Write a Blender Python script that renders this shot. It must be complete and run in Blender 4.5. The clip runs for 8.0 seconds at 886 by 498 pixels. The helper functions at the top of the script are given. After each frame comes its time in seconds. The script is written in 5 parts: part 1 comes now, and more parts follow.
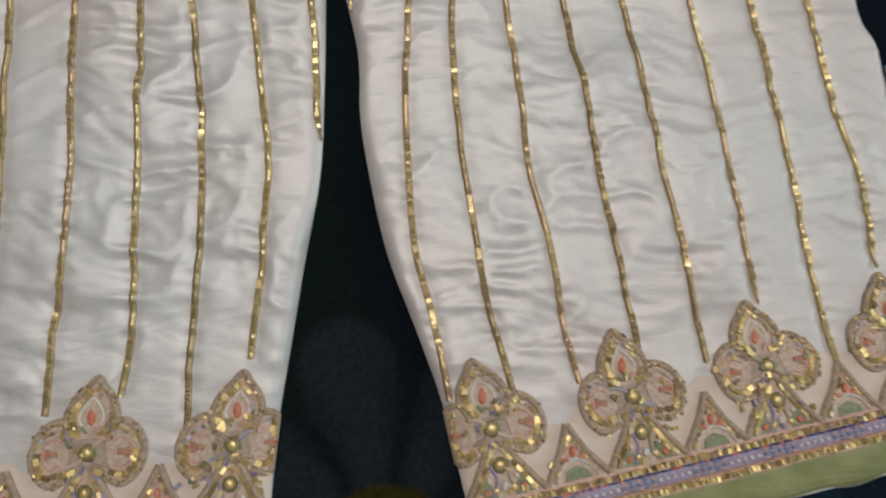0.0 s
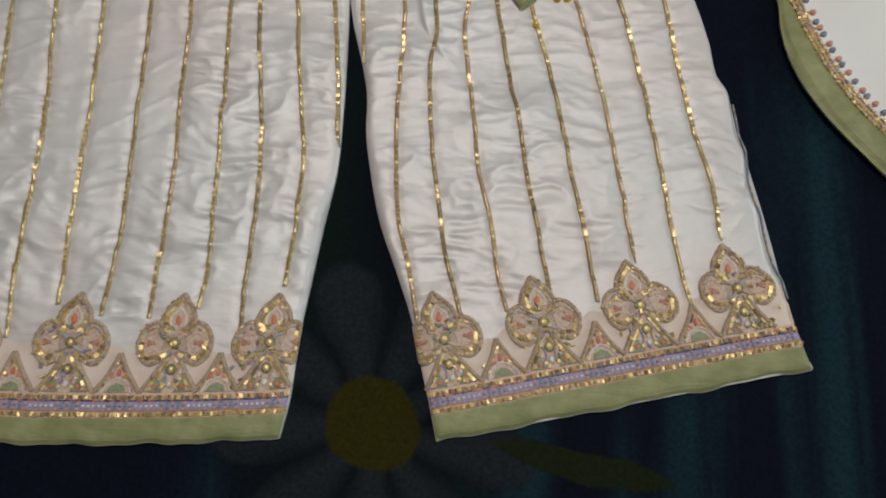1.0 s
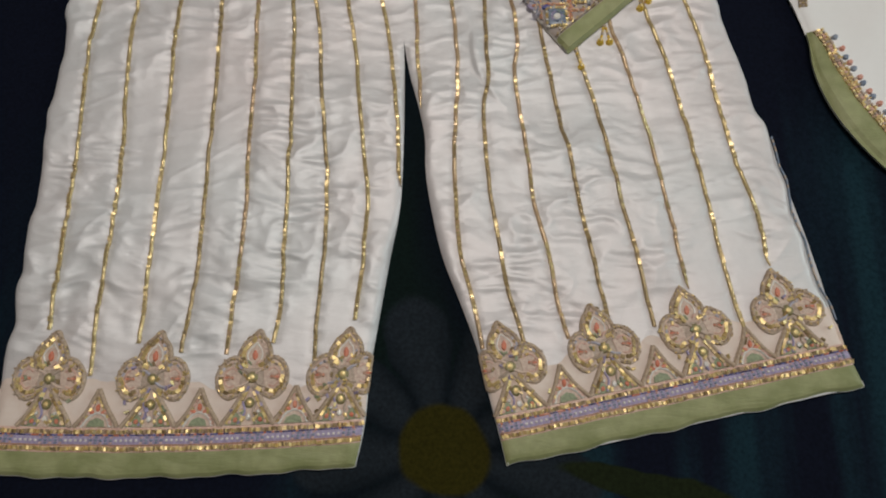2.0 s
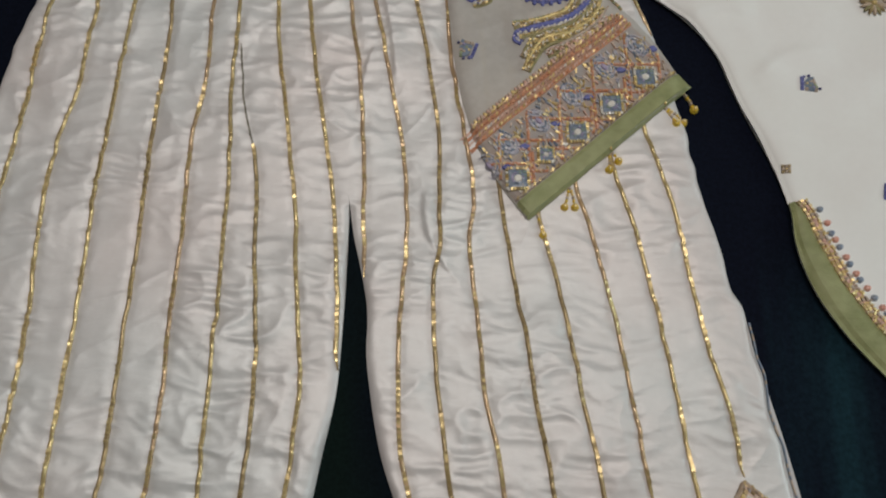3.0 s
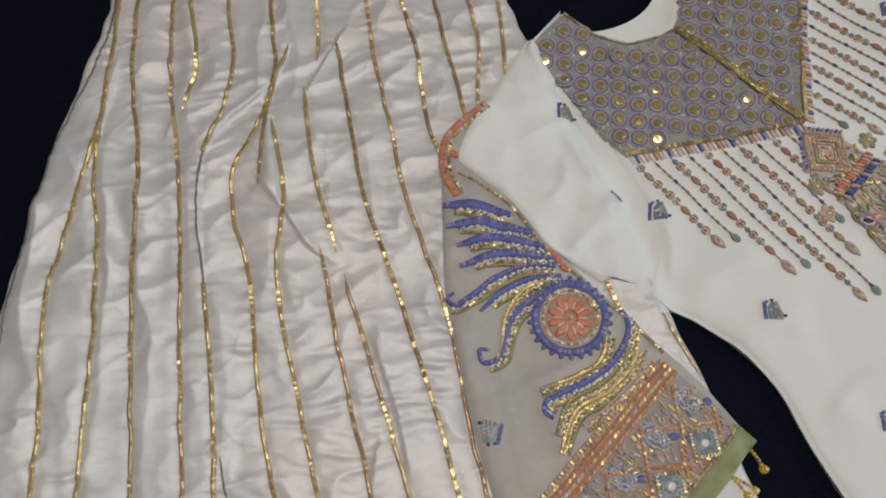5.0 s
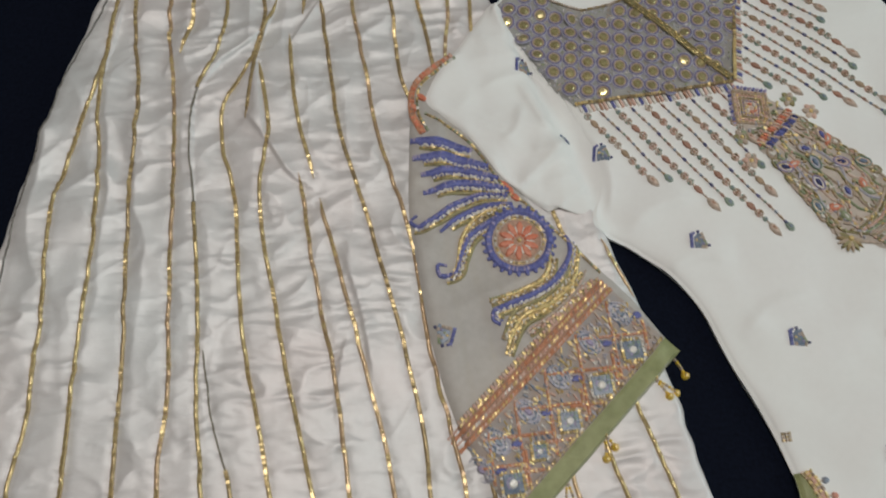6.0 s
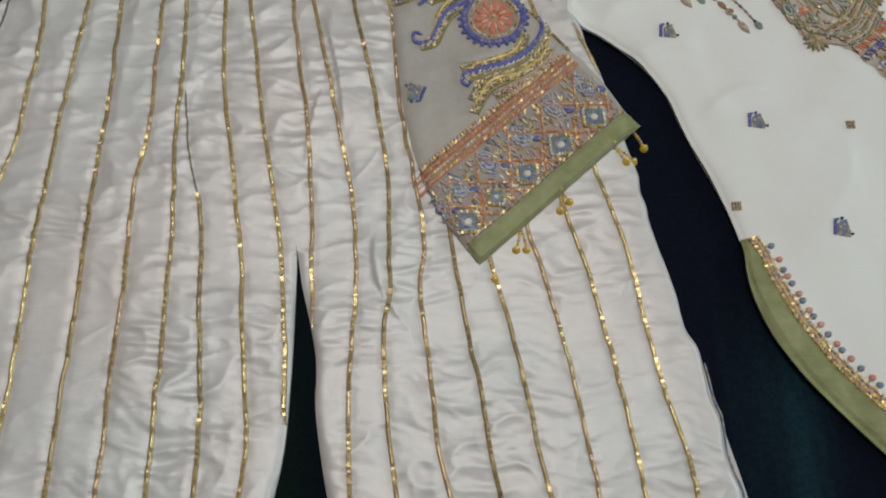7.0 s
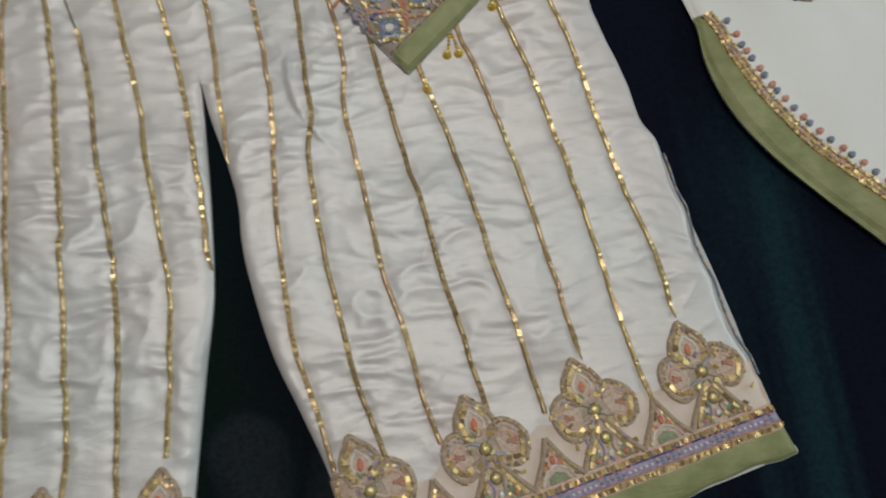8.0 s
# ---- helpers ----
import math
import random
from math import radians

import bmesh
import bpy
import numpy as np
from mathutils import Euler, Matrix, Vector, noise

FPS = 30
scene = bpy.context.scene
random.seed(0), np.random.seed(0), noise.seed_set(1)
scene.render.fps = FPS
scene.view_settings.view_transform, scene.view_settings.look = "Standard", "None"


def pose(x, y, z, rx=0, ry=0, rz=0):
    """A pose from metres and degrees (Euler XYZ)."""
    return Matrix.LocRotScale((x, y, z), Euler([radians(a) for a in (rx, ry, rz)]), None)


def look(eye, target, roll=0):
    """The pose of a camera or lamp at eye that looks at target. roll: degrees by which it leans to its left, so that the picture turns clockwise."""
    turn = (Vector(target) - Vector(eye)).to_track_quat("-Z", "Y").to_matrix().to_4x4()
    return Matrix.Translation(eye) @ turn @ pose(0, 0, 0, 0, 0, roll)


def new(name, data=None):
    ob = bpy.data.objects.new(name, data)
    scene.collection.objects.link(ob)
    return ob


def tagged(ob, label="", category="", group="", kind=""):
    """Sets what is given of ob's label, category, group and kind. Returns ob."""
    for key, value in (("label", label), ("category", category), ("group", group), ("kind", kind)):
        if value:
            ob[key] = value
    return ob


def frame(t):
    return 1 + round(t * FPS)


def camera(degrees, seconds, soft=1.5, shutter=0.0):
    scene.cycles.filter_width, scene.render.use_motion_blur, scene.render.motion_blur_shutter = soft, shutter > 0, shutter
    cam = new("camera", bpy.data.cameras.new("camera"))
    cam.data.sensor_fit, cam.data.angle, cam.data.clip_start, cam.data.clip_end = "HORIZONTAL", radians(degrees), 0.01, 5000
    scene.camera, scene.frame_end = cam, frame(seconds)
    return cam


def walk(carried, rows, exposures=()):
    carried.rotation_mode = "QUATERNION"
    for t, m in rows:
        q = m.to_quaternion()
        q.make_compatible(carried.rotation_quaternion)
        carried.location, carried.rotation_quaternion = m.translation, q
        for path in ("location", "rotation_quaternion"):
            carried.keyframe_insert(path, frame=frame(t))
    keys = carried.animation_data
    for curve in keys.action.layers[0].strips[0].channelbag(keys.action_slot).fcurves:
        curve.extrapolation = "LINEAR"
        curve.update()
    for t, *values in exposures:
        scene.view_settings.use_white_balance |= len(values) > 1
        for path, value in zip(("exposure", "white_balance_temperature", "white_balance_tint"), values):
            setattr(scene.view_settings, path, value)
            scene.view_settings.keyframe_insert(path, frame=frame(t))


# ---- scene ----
from mathutils.bvhtree import BVHTree

SOFT = 1.95
EXPOSURES = ((0, -0.88, 6600, 8.5), (1, -0.86, 6600, 9), (2.5, -0.84, 6600, 9.5), (3, -0.99, 6600, 8), (4, -1.05, 6600, 9.5), (4.7, -0.98, 6600, 9.5), (6, -0.90, 6500, 7), (6.5, -0.92, 6450, 5), (7.5, -0.99, 6400, 5.5), (8, -1.02, 6450, 5))
cam = camera(62, 8.0, soft=SOFT, shutter=0.18)
walk(cam, [
    (0, pose(-0.0171, 0.0477, 0.4209, 7.04, -3.25, -0.33)),
    (0.5, pose(0.0345, -0.002, 0.5208, 8.13, -1.58, 1.44)),
    (1, pose(0.0342, -0.0695, 0.6015, 13.54, 0.02, 1.86)),
    (1.2, pose(0.0154, -0.0847, 0.6151, 14.52, 0.5, 1.77)),
    (2.3, pose(-0.0184, -0.0755, 0.631, 17.17, 0.28, 0.19)),
    (2.5, pose(-0.0083, -0.0416, 0.6223, 17.64, 0.02, 0.18)),
    (3, pose(0.0152, 0.0767, 0.6075, 17.63, -0.95, 1.61)),
    (3.5, pose(-0.0046, 0.1935, 0.5962, 17.47, -0.55, 0.24)),
    (4, pose(-0.0319, 0.327, 0.5937, 16.89, -0.77, -3.35)),
    (4.5, pose(-0.0313, 0.3999, 0.5938, 17.01, -1.22, -5.34)),
    (4.7, pose(-0.0205, 0.4201, 0.5948, 17.53, -0.83, -5.59)),
    (5.8, pose(-0.009, 0.366, 0.6344, 19.44, -2.25, -4.47)),
    (6, pose(-0.0034, 0.3149, 0.6458, 19.76, -2.47, -4.26)),
    (6.5, pose(0.0197, 0.1983, 0.6573, 20.02, -1.83, -2.56)),
    (7, pose(0.0388, 0.0951, 0.6022, 19.84, -2.11, -0.26)),
    (7.5, pose(0.0367, 0.0558, 0.5953, 16.83, -0.7, -2.96)),
    (7.8, pose(0.0653, 0.0306, 0.559, 15.12, 0.32, -5.57)),
    (8, pose(0.0644, 0.0391, 0.5235, 13.31, -2.45, -7.38)),
], EXPOSURES)
# -- end of walk --

# ---- world and large lights ----
world = bpy.data.worlds.new("world")
scene.world = world
world.use_nodes = True
wn = world.node_tree.nodes
sky = wn.new("ShaderNodeTexSky")
sky.sky_type, sky.sun_disc = "NISHITA", False
sky.sun_elevation, sky.sun_rotation = radians(40), radians(60)
world.node_tree.links.new(sky.outputs[0], wn["Background"].inputs[0])
wn["Background"].inputs[1].default_value = 0.1


def area_lamp(name, eye, target, sx, sy, watts, colour):
    data = bpy.data.lights.new(name, "AREA")
    data.shape, data.size, data.size_y, data.energy, data.color = "RECTANGLE", sx, sy, watts, colour
    ob = new(name, data)
    ob.matrix_world = look(eye, target)
    return ob


# daylight of the window opening, and the tube lamp under the ceiling
area_lamp("window_light_east", (3.46, 0.5, 1.35), (0.1, 0.4, 0.0), 2.2, 1.3, 62.0, (0.80, 0.97, 0.97))
area_lamp("ceiling_light", (0.05, 0.52, 2.22), (0.05, 0.34, 0.0), 1.2, 0.30, 45.0, (1.0, 0.94, 0.895))

# ---- materials ----


def nodes_of(name):
    m = bpy.data.materials.new(name)
    m.use_nodes = True
    nt = m.node_tree
    return m, nt, nt.nodes["Principled BSDF"], nt.links


def noise_node(nt, scale, detail=4.0, stretch=None, coord="Object", rough=0.5):
    tc = nt.nodes.new("ShaderNodeTexCoord")
    mp = nt.nodes.new("ShaderNodeMapping")
    if stretch:
        mp.inputs["Scale"].default_value = stretch
    nz = nt.nodes.new("ShaderNodeTexNoise")
    nz.inputs["Scale"].default_value = scale
    nz.inputs["Detail"].default_value = detail
    nz.inputs["Roughness"].default_value = rough
    nt.links.new(tc.outputs[coord], mp.inputs["Vector"])
    nt.links.new(mp.outputs["Vector"], nz.inputs["Vector"])
    return nz


def mixed(nt, fac, a, b, blend="MIX"):
    mx = nt.nodes.new("ShaderNodeMix")
    mx.data_type, mx.blend_type = "RGBA", blend
    for socket, value in ((mx.inputs[0], fac), (mx.inputs[6], a), (mx.inputs[7], b)):
        if hasattr(value, "links"):
            nt.links.new(value, socket)
        elif isinstance(value, tuple):
            socket.default_value = (*value, 1)
        else:
            socket.default_value = value
    return mx.outputs[2]


def ramp(nt, src, lo, hi, a=(0, 0, 0), b=(1, 1, 1)):
    r = nt.nodes.new("ShaderNodeValToRGB")
    r.color_ramp.elements[0].position, r.color_ramp.elements[1].position = lo, hi
    r.color_ramp.elements[0].color, r.color_ramp.elements[1].color = (*a, 1), (*b, 1)
    nt.links.new(src, r.inputs[0])
    return r.outputs[0]


def add_bump(nt, bsdf, sources, dist=0.001):
    """sources: (output, strength) pairs, chained."""
    last = None
    for out, strength in sources:
        b = nt.nodes.new("ShaderNodeBump")
        b.inputs["Strength"].default_value = strength
        b.inputs["Distance"].default_value = dist
        nt.links.new(out, b.inputs["Height"])
        if last:
            nt.links.new(last, b.inputs["Normal"])
        last = b.outputs[0]
    nt.links.new(last, bsdf.inputs["Normal"])


def cloth_material(name, a, b, rough=0.6, sheen=0.2, weave=1800.0, spec=0.35, crinkle=0.0, var=9.0, alpha=1.0, gloss=0.0):
    m, nt, bsdf, links = nodes_of(name)
    big = noise_node(nt, var, 3)
    fine = noise_node(nt, 160.0, 2)
    col = mixed(nt, ramp(nt, big.outputs[0], 0.35, 0.65), a, b)
    col = mixed(nt, 0.05, col, ramp(nt, fine.outputs[0], 0.3, 0.7), "OVERLAY")
    links.new(col, bsdf.inputs["Base Color"])
    bsdf.inputs["Roughness"].default_value = rough
    bsdf.inputs["Metallic"].default_value = gloss
    bsdf.inputs["Specular IOR Level"].default_value = spec
    bsdf.inputs["Sheen Weight"].default_value = sheen
    bsdf.inputs["Sheen Roughness"].default_value = 0.4
    w = noise_node(nt, weave, 1)
    src = [(w.outputs[0], 0.12)]
    if crinkle:
        c = noise_node(nt, 40.0, 5, (0.55, 1.7, 1.0), rough=0.55)
        c.inputs["Distortion"].default_value = 0.8
        src.append((c.outputs[0], crinkle))
    add_bump(nt, bsdf, src, 0.004 if crinkle else 0.0006)
    if alpha < 1:
        bsdf.inputs["Alpha"].default_value = alpha
    return m


def thread_material(name, a, b, rough=0.55, metal=0.0, sheen=0.1):
    """Beads, sequins and threads: each piece has its own tone between a and b."""
    m, nt, bsdf, links = nodes_of(name)
    g = nt.nodes.new("ShaderNodeNewGeometry")
    n = noise_node(nt, 420.0, 3)
    col = mixed(nt, g.outputs["Random Per Island"], a, b)
    col = mixed(nt, 0.22, col, ramp(nt, n.outputs[0], 0.3, 0.7), "OVERLAY")
    links.new(col, bsdf.inputs["Base Color"])
    bsdf.inputs["Roughness"].default_value = rough
    bsdf.inputs["Metallic"].default_value = metal
    bsdf.inputs["Sheen Weight"].default_value = sheen
    add_bump(nt, bsdf, [(n.outputs[0], 0.25)], 0.0006)
    return m


SATIN = cloth_material("ivory_satin", (0.75, 0.695, 0.69), (0.71, 0.715, 0.72), 0.49, 0.05, 2200, 0.45, 0.22, 5.0, 1.0, 0.22)
CREPE = cloth_material("white_crepe", (0.87, 0.87, 0.855), (0.86, 0.845, 0.835), 0.62, 0.1, 1500, 0.3)
LINING = cloth_material("lining", (0.60, 0.59, 0.60), (0.54, 0.54, 0.55), 0.7, 0.1)
ORGANZA = cloth_material("organza", (0.60, 0.555, 0.51), (0.53, 0.50, 0.475), 0.5, 0.25, 2600, 0.4, 0.0, 12.0, 0.80)
GREEN = cloth_material("green_silk", (0.245, 0.265, 0.115), (0.34, 0.35, 0.175), 0.5, 0.15, 1500, 0.35, 0.4, 45.0)
PEACH = cloth_material("peach_net", (0.80, 0.685, 0.61), (0.74, 0.615, 0.54), 0.75, 0.1, 1200, 0.2, 0.0, 60.0)
CUFF = cloth_material("cuff_ground", (0.44, 0.35, 0.30), (0.37, 0.345, 0.34), 0.7, 0.1, 1200, 0.2, 0.0, 70.0)
CORALCLOTH = cloth_material("coral_ground", (0.45, 0.27, 0.185), (0.40, 0.28, 0.22), 0.7, 0.1, 1200, 0.2, 0.0, 90.0)
DULL = thread_material("coral_cord", (0.41, 0.225, 0.15), (0.48, 0.30, 0.22), 0.6)
RINGS = thread_material("ring_thread", (0.40, 0.385, 0.46), (0.48, 0.46, 0.52), 0.5)
RINGBLUE = thread_material("grey_blue_ring", (0.15, 0.14, 0.26), (0.20, 0.185, 0.32), 0.5)
DISC = thread_material("olive_disc", (0.60, 0.52, 0.27), (0.50, 0.42, 0.21), 0.25, 0.65)
PANEL = cloth_material("panel_ground", (0.58, 0.50, 0.44), (0.50, 0.44, 0.39), 0.7, 0.1, 1200, 0.2, 0.0, 60.0)
YOKE = cloth_material("yoke_ground", (0.37, 0.355, 0.34), (0.31, 0.31, 0.295), 0.7, 0.1, 1200, 0.2, 0.0, 80.0)
GOLD = thread_material("gold_sequin", (0.84, 0.66, 0.31), (0.70, 0.53, 0.24), 0.42, 0.52)
BRAID = thread_material("gold_braid", (0.66, 0.52, 0.26), (0.53, 0.40, 0.20), 0.33, 0.5)
ANTIQUE = thread_material("antique_gold", (0.48, 0.36, 0.19), (0.38, 0.28, 0.15), 0.40, 0.5)
# grey-brown braid with the shade of seam and folds put into its colour
SHADED = thread_material("shaded_braid", (0.17, 0.16, 0.15), (0.25, 0.22, 0.18), 0.45, 0.3)
COPPER = thread_material("copper_braid", (0.64, 0.46, 0.28), (0.52, 0.36, 0.22), 0.35, 0.45)
BROWN = thread_material("brown_cord", (0.33, 0.235, 0.15), (0.42, 0.30, 0.20), 0.6, 0.2)
TAUPE = thread_material("taupe_thread", (0.42, 0.33, 0.26), (0.50, 0.40, 0.33), 0.6, 0.1)
BLUE = thread_material("blue_thread", (0.085, 0.095, 0.31), (0.14, 0.155, 0.40), 0.5)
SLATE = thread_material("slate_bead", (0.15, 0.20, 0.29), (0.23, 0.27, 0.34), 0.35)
NAVY = thread_material("navy_bead", (0.03, 0.035, 0.13), (0.06, 0.06, 0.2), 0.35)
CORAL = thread_material("coral_thread", (0.62, 0.17, 0.09), (0.68, 0.27, 0.17), 0.5)
ROSE = thread_material("rose_thread", (0.62, 0.38, 0.30), (0.68, 0.46, 0.38), 0.55)
MINT = thread_material("sage_thread", (0.235, 0.275, 0.16), (0.31, 0.34, 0.22), 0.55)
LILAC = thread_material("lilac_thread", (0.31, 0.265, 0.42), (0.37, 0.315, 0.46), 0.55)
PEARL = thread_material("pearl_bead", (0.78, 0.74, 0.68), (0.66, 0.62, 0.58), 0.25)
AMBER = thread_material("amber_bead", (0.74, 0.49, 0.03), (0.84, 0.58, 0.05), 0.3, 0.0)
BLUSH = thread_material("blush_thread", (0.66, 0.51, 0.42), (0.59, 0.45, 0.37), 0.6)
TEAL = thread_material("grey_green_bead", (0.18, 0.25, 0.21), (0.26, 0.32, 0.26), 0.4)
CHENILLE = thread_material("taupe_chenille", (0.42, 0.315, 0.225), (0.50, 0.385, 0.29), 0.75, 0.0, 0.3)
ORANGE = thread_material("orange_cord", (0.56, 0.235, 0.12), (0.62, 0.30, 0.18), 0.55)
PINK = thread_material("coral_glass_bead", (0.60, 0.24, 0.17), (0.66, 0.32, 0.24), 0.3)
RUST = thread_material("rust_bead", (0.30, 0.15, 0.10), (0.40, 0.21, 0.15), 0.45)
OLIVE = thread_material("olive_thread", (0.25, 0.22, 0.10), (0.33, 0.29, 0.15), 0.5, 0.3)
WALLS = cloth_material("wall_paint", (0.42, 0.40, 0.38), (0.38, 0.36, 0.34), 0.9, 0.0, 300, 0.2)
CEIL = cloth_material("ceiling_paint", (0.52, 0.51, 0.50), (0.48, 0.47, 0.46), 0.9, 0.0, 300, 0.2)
FLOOR = cloth_material("floor_tiles", (0.30, 0.26, 0.22), (0.36, 0.32, 0.28), 0.5, 0.0, 300, 0.4)


def bedspread_material():
    """Dark printed cotton: navy with teal streaks, grey-petalled daisies with olive hearts."""
    m, nt, bsdf, links = nodes_of("bedspread_print")

    def math_node(op, a, b=None, c=None):
        n = nt.nodes.new("ShaderNodeMath")
        n.operation = op
        for k, v in enumerate((a, b, c)):
            if v is None:
                continue
            if hasattr(v, "links"):
                links.new(v, n.inputs[k])
            else:
                n.inputs[k].default_value = v
        return n.outputs[0]

    tc = nt.nodes.new("ShaderNodeTexCoord")
    wob = noise_node(nt, 9.0, 3)
    sep = nt.nodes.new("ShaderNodeSeparateXYZ")
    links.new(tc.outputs["Object"], sep.inputs[0])
    wv = math_node("MULTIPLY", math_node("SUBTRACT", wob.outputs[0], 0.5), 0.03)
    x, y = math_node("ADD", sep.outputs[0], wv), math_node("ADD", sep.outputs[1], wv)
    streak = noise_node(nt, 16.0, 4, (1.0, 0.05, 1.0))
    region = mixed(nt, 1.0, ramp(nt, noise_node(nt, 3.0, 2).outputs[0], 0.45, 0.6), ramp(nt, y, 0.05, 0.25, (1, 1, 1), (0, 0, 0)), "MULTIPLY")
    tone = ramp(nt, streak.outputs[0], 0.47, 0.62)
    # the print has a teal field at its south-east side
    field = mixed(nt, 1.0, ramp(nt, x, 0.26, 0.36), ramp(nt, y, 0.18, 0.30, (1, 1, 1), (0, 0, 0)), "MULTIPLY")
    region = mixed(nt, 1.0, region, field, "SCREEN")
    tone = mixed(nt, 1.0, tone, region, "MULTIPLY")
    col = mixed(nt, tone, (0.0042, 0.0060, 0.0135), (0.0085, 0.0270, 0.0380))

    # dark green leaves above the large daisy
    green = mixed(nt, 1.0, ramp(nt, math_node("ABSOLUTE", math_node("ADD", x, 0.03)), 0.06, 0.14, (1, 1, 1), (0, 0, 0)), ramp(nt, noise_node(nt, 7.0, 2, (1.0, 0.4, 1.0)).outputs[0], 0.35, 0.55), "MULTIPLY")
    col = mixed(nt, green, col, (0.0040, 0.0095, 0.0085))

    def daisy(col, cx, cy, size, petals, turn):
        dx, dy = math_node("SUBTRACT", x, cx), math_node("SUBTRACT", y, cy)
        r = math_node("SQRT", math_node("ADD", math_node("MULTIPLY", dx, dx), math_node("MULTIPLY", dy, dy)))
        ang = math_node("ADD", math_node("ARCTAN2", dy, dx), turn)
        wave = math_node("ABSOLUTE", math_node("COSINE", math_node("MULTIPLY", ang, petals / 2)))
        reach = math_node("MULTIPLY_ADD", math_node("POWER", wave, 0.45), size * 0.75, size * 0.42)
        petal = nt.nodes.new("ShaderNodeMapRange")
        petal.interpolation_type = "SMOOTHSTEP"
        links.new(math_node("SUBTRACT", reach, r), petal.inputs[0])
        petal.inputs[1].default_value, petal.inputs[2].default_value = 0.0, 0.012
        shade = mixed(nt, ramp(nt, wave, 0.1, 0.9), (0.0050, 0.0085, 0.0120), (0.0135, 0.0185, 0.0240))
        col = mixed(nt, petal.outputs[0], col, shade)
        heart = nt.nodes.new("ShaderNodeMapRange")
        heart.interpolation_type = "SMOOTHSTEP"
        links.new(math_node("SUBTRACT", size * 0.36, r), heart.inputs[0])
        heart.inputs[1].default_value, heart.inputs[2].default_value = 0.0, 0.006
        return mixed(nt, heart.outputs[0], col, (0.0272, 0.0240, 0.0036))

    for cx, cy, size, petals, turn in ((-0.020, -0.068, 0.118, 9, 0.25), (0.62, -0.35, 0.12, 9, 0.8), (-0.72, 0.25, 0.13, 9, 0.1), (0.75, 0.95, 0.12, 9, 0.4), (-0.62, 1.15, 0.12, 9, 0.6), (-0.45, -0.42, 0.11, 9, 0.0)):
        col = daisy(col, cx, cy, size, petals, turn)
    # long leaf beside the large daisy
    lx, ly = math_node("SUBTRACT", x, 0.145), math_node("SUBTRACT", y, -0.095)
    leaf = math_node("ADD", math_node("POWER", math_node("MULTIPLY", lx, 13.0), 2.0), math_node("POWER", math_node("MULTIPLY", math_node("ADD", ly, math_node("MULTIPLY", lx, 0.18)), 75.0), 2.0))
    col = mixed(nt, ramp(nt, leaf, 0.75, 1.0, (1, 1, 1), (0, 0, 0)), col, (0.0112, 0.0160, 0.0064))
    fine = noise_node(nt, 300.0, 2)
    col = mixed(nt, 0.25, col, ramp(nt, fine.outputs[0], 0.3, 0.7), "OVERLAY")
    links.new(col, bsdf.inputs["Base Color"])
    bsdf.inputs["Roughness"].default_value = 0.85
    bsdf.inputs["Specular IOR Level"].default_value = 0.06
    add_bump(nt, bsdf, [(noise_node(nt, 1500.0, 1).outputs[0], 0.15)], 0.0006)
    return m


BED = bedspread_material()

# ---- building helpers ----
TABLE = np.random.RandomState(7).uniform(-1, 1, (256, 256))


def vnoise(x, y, seed=0):
    """Smooth value noise in -1..1 on arrays."""
    x, y = np.asarray(x, float) + 37.7 * seed, np.asarray(y, float) - 19.3 * seed
    i, j = np.floor(x).astype(int), np.floor(y).astype(int)
    fx, fy = x - i, y - j
    fx, fy = fx * fx * (3 - 2 * fx), fy * fy * (3 - 2 * fy)
    a, b = TABLE[i % 256, j % 256], TABLE[(i + 1) % 256, j % 256]
    c, d = TABLE[i % 256, (j + 1) % 256], TABLE[(i + 1) % 256, (j + 1) % 256]
    return (a * (1 - fx) + b * fx) * (1 - fy) + (c * (1 - fx) + d * fx) * fy


def smooth_line(points, count=None, step=None):
    """A soft curve through points given in millimetres, evenly sampled, in metres."""
    p = np.array(points, float) / 1000
    if len(p) == 2:
        dense = np.linspace(p[0], p[1], 50)
    else:
        d = np.linalg.norm(np.diff(p, axis=0), axis=1)[:, None] + 1e-9
        slope = np.diff(p, axis=0) / d
        inner = (slope[:-1] * d[1:] + slope[1:] * d[:-1]) / (d[1:] + d[:-1])
        m = np.vstack([slope[:1], inner, slope[-1:]])
        t = np.linspace(0, 1, 24, endpoint=False)[:, None]
        h = (2 * t**3 - 3 * t**2 + 1, t**3 - 2 * t**2 + t, 3 * t**2 - 2 * t**3, t**3 - t**2)
        dense = np.vstack([h[0] * p[k] + h[1] * d[k] * m[k] + h[2] * p[k + 1] + h[3] * d[k] * m[k + 1] for k in range(len(p) - 1)] + [p[-1:]])
    far = np.r_[0, np.cumsum(np.linalg.norm(np.diff(dense, axis=0), axis=1))]
    n = count or max(2, int(far[-1] / step) + 1)
    s = np.linspace(0, far[-1], n)
    return np.stack([np.interp(s, far, dense[:, 0]), np.interp(s, far, dense[:, 1])], 1)


def mesh_object(name, verts, faces, materials, parent=None, label="", marks=None, smooth=True):
    me = bpy.data.meshes.new(name)
    me.from_pydata([tuple(v) for v in verts], [], [tuple(f) for f in faces])
    for m in materials:
        me.materials.append(m)
    if marks is not None:
        me.polygons.foreach_set("material_index", list(marks))
    me.polygons.foreach_set("use_smooth", smooth if isinstance(smooth, list) else [smooth] * len(me.polygons))
    me.update()
    ob = new(name, me)
    ob.parent = parent
    if label:
        tagged(ob, label)
    return ob


def empty(name, label, category, group=""):
    return tagged(new(name), label, category, group)


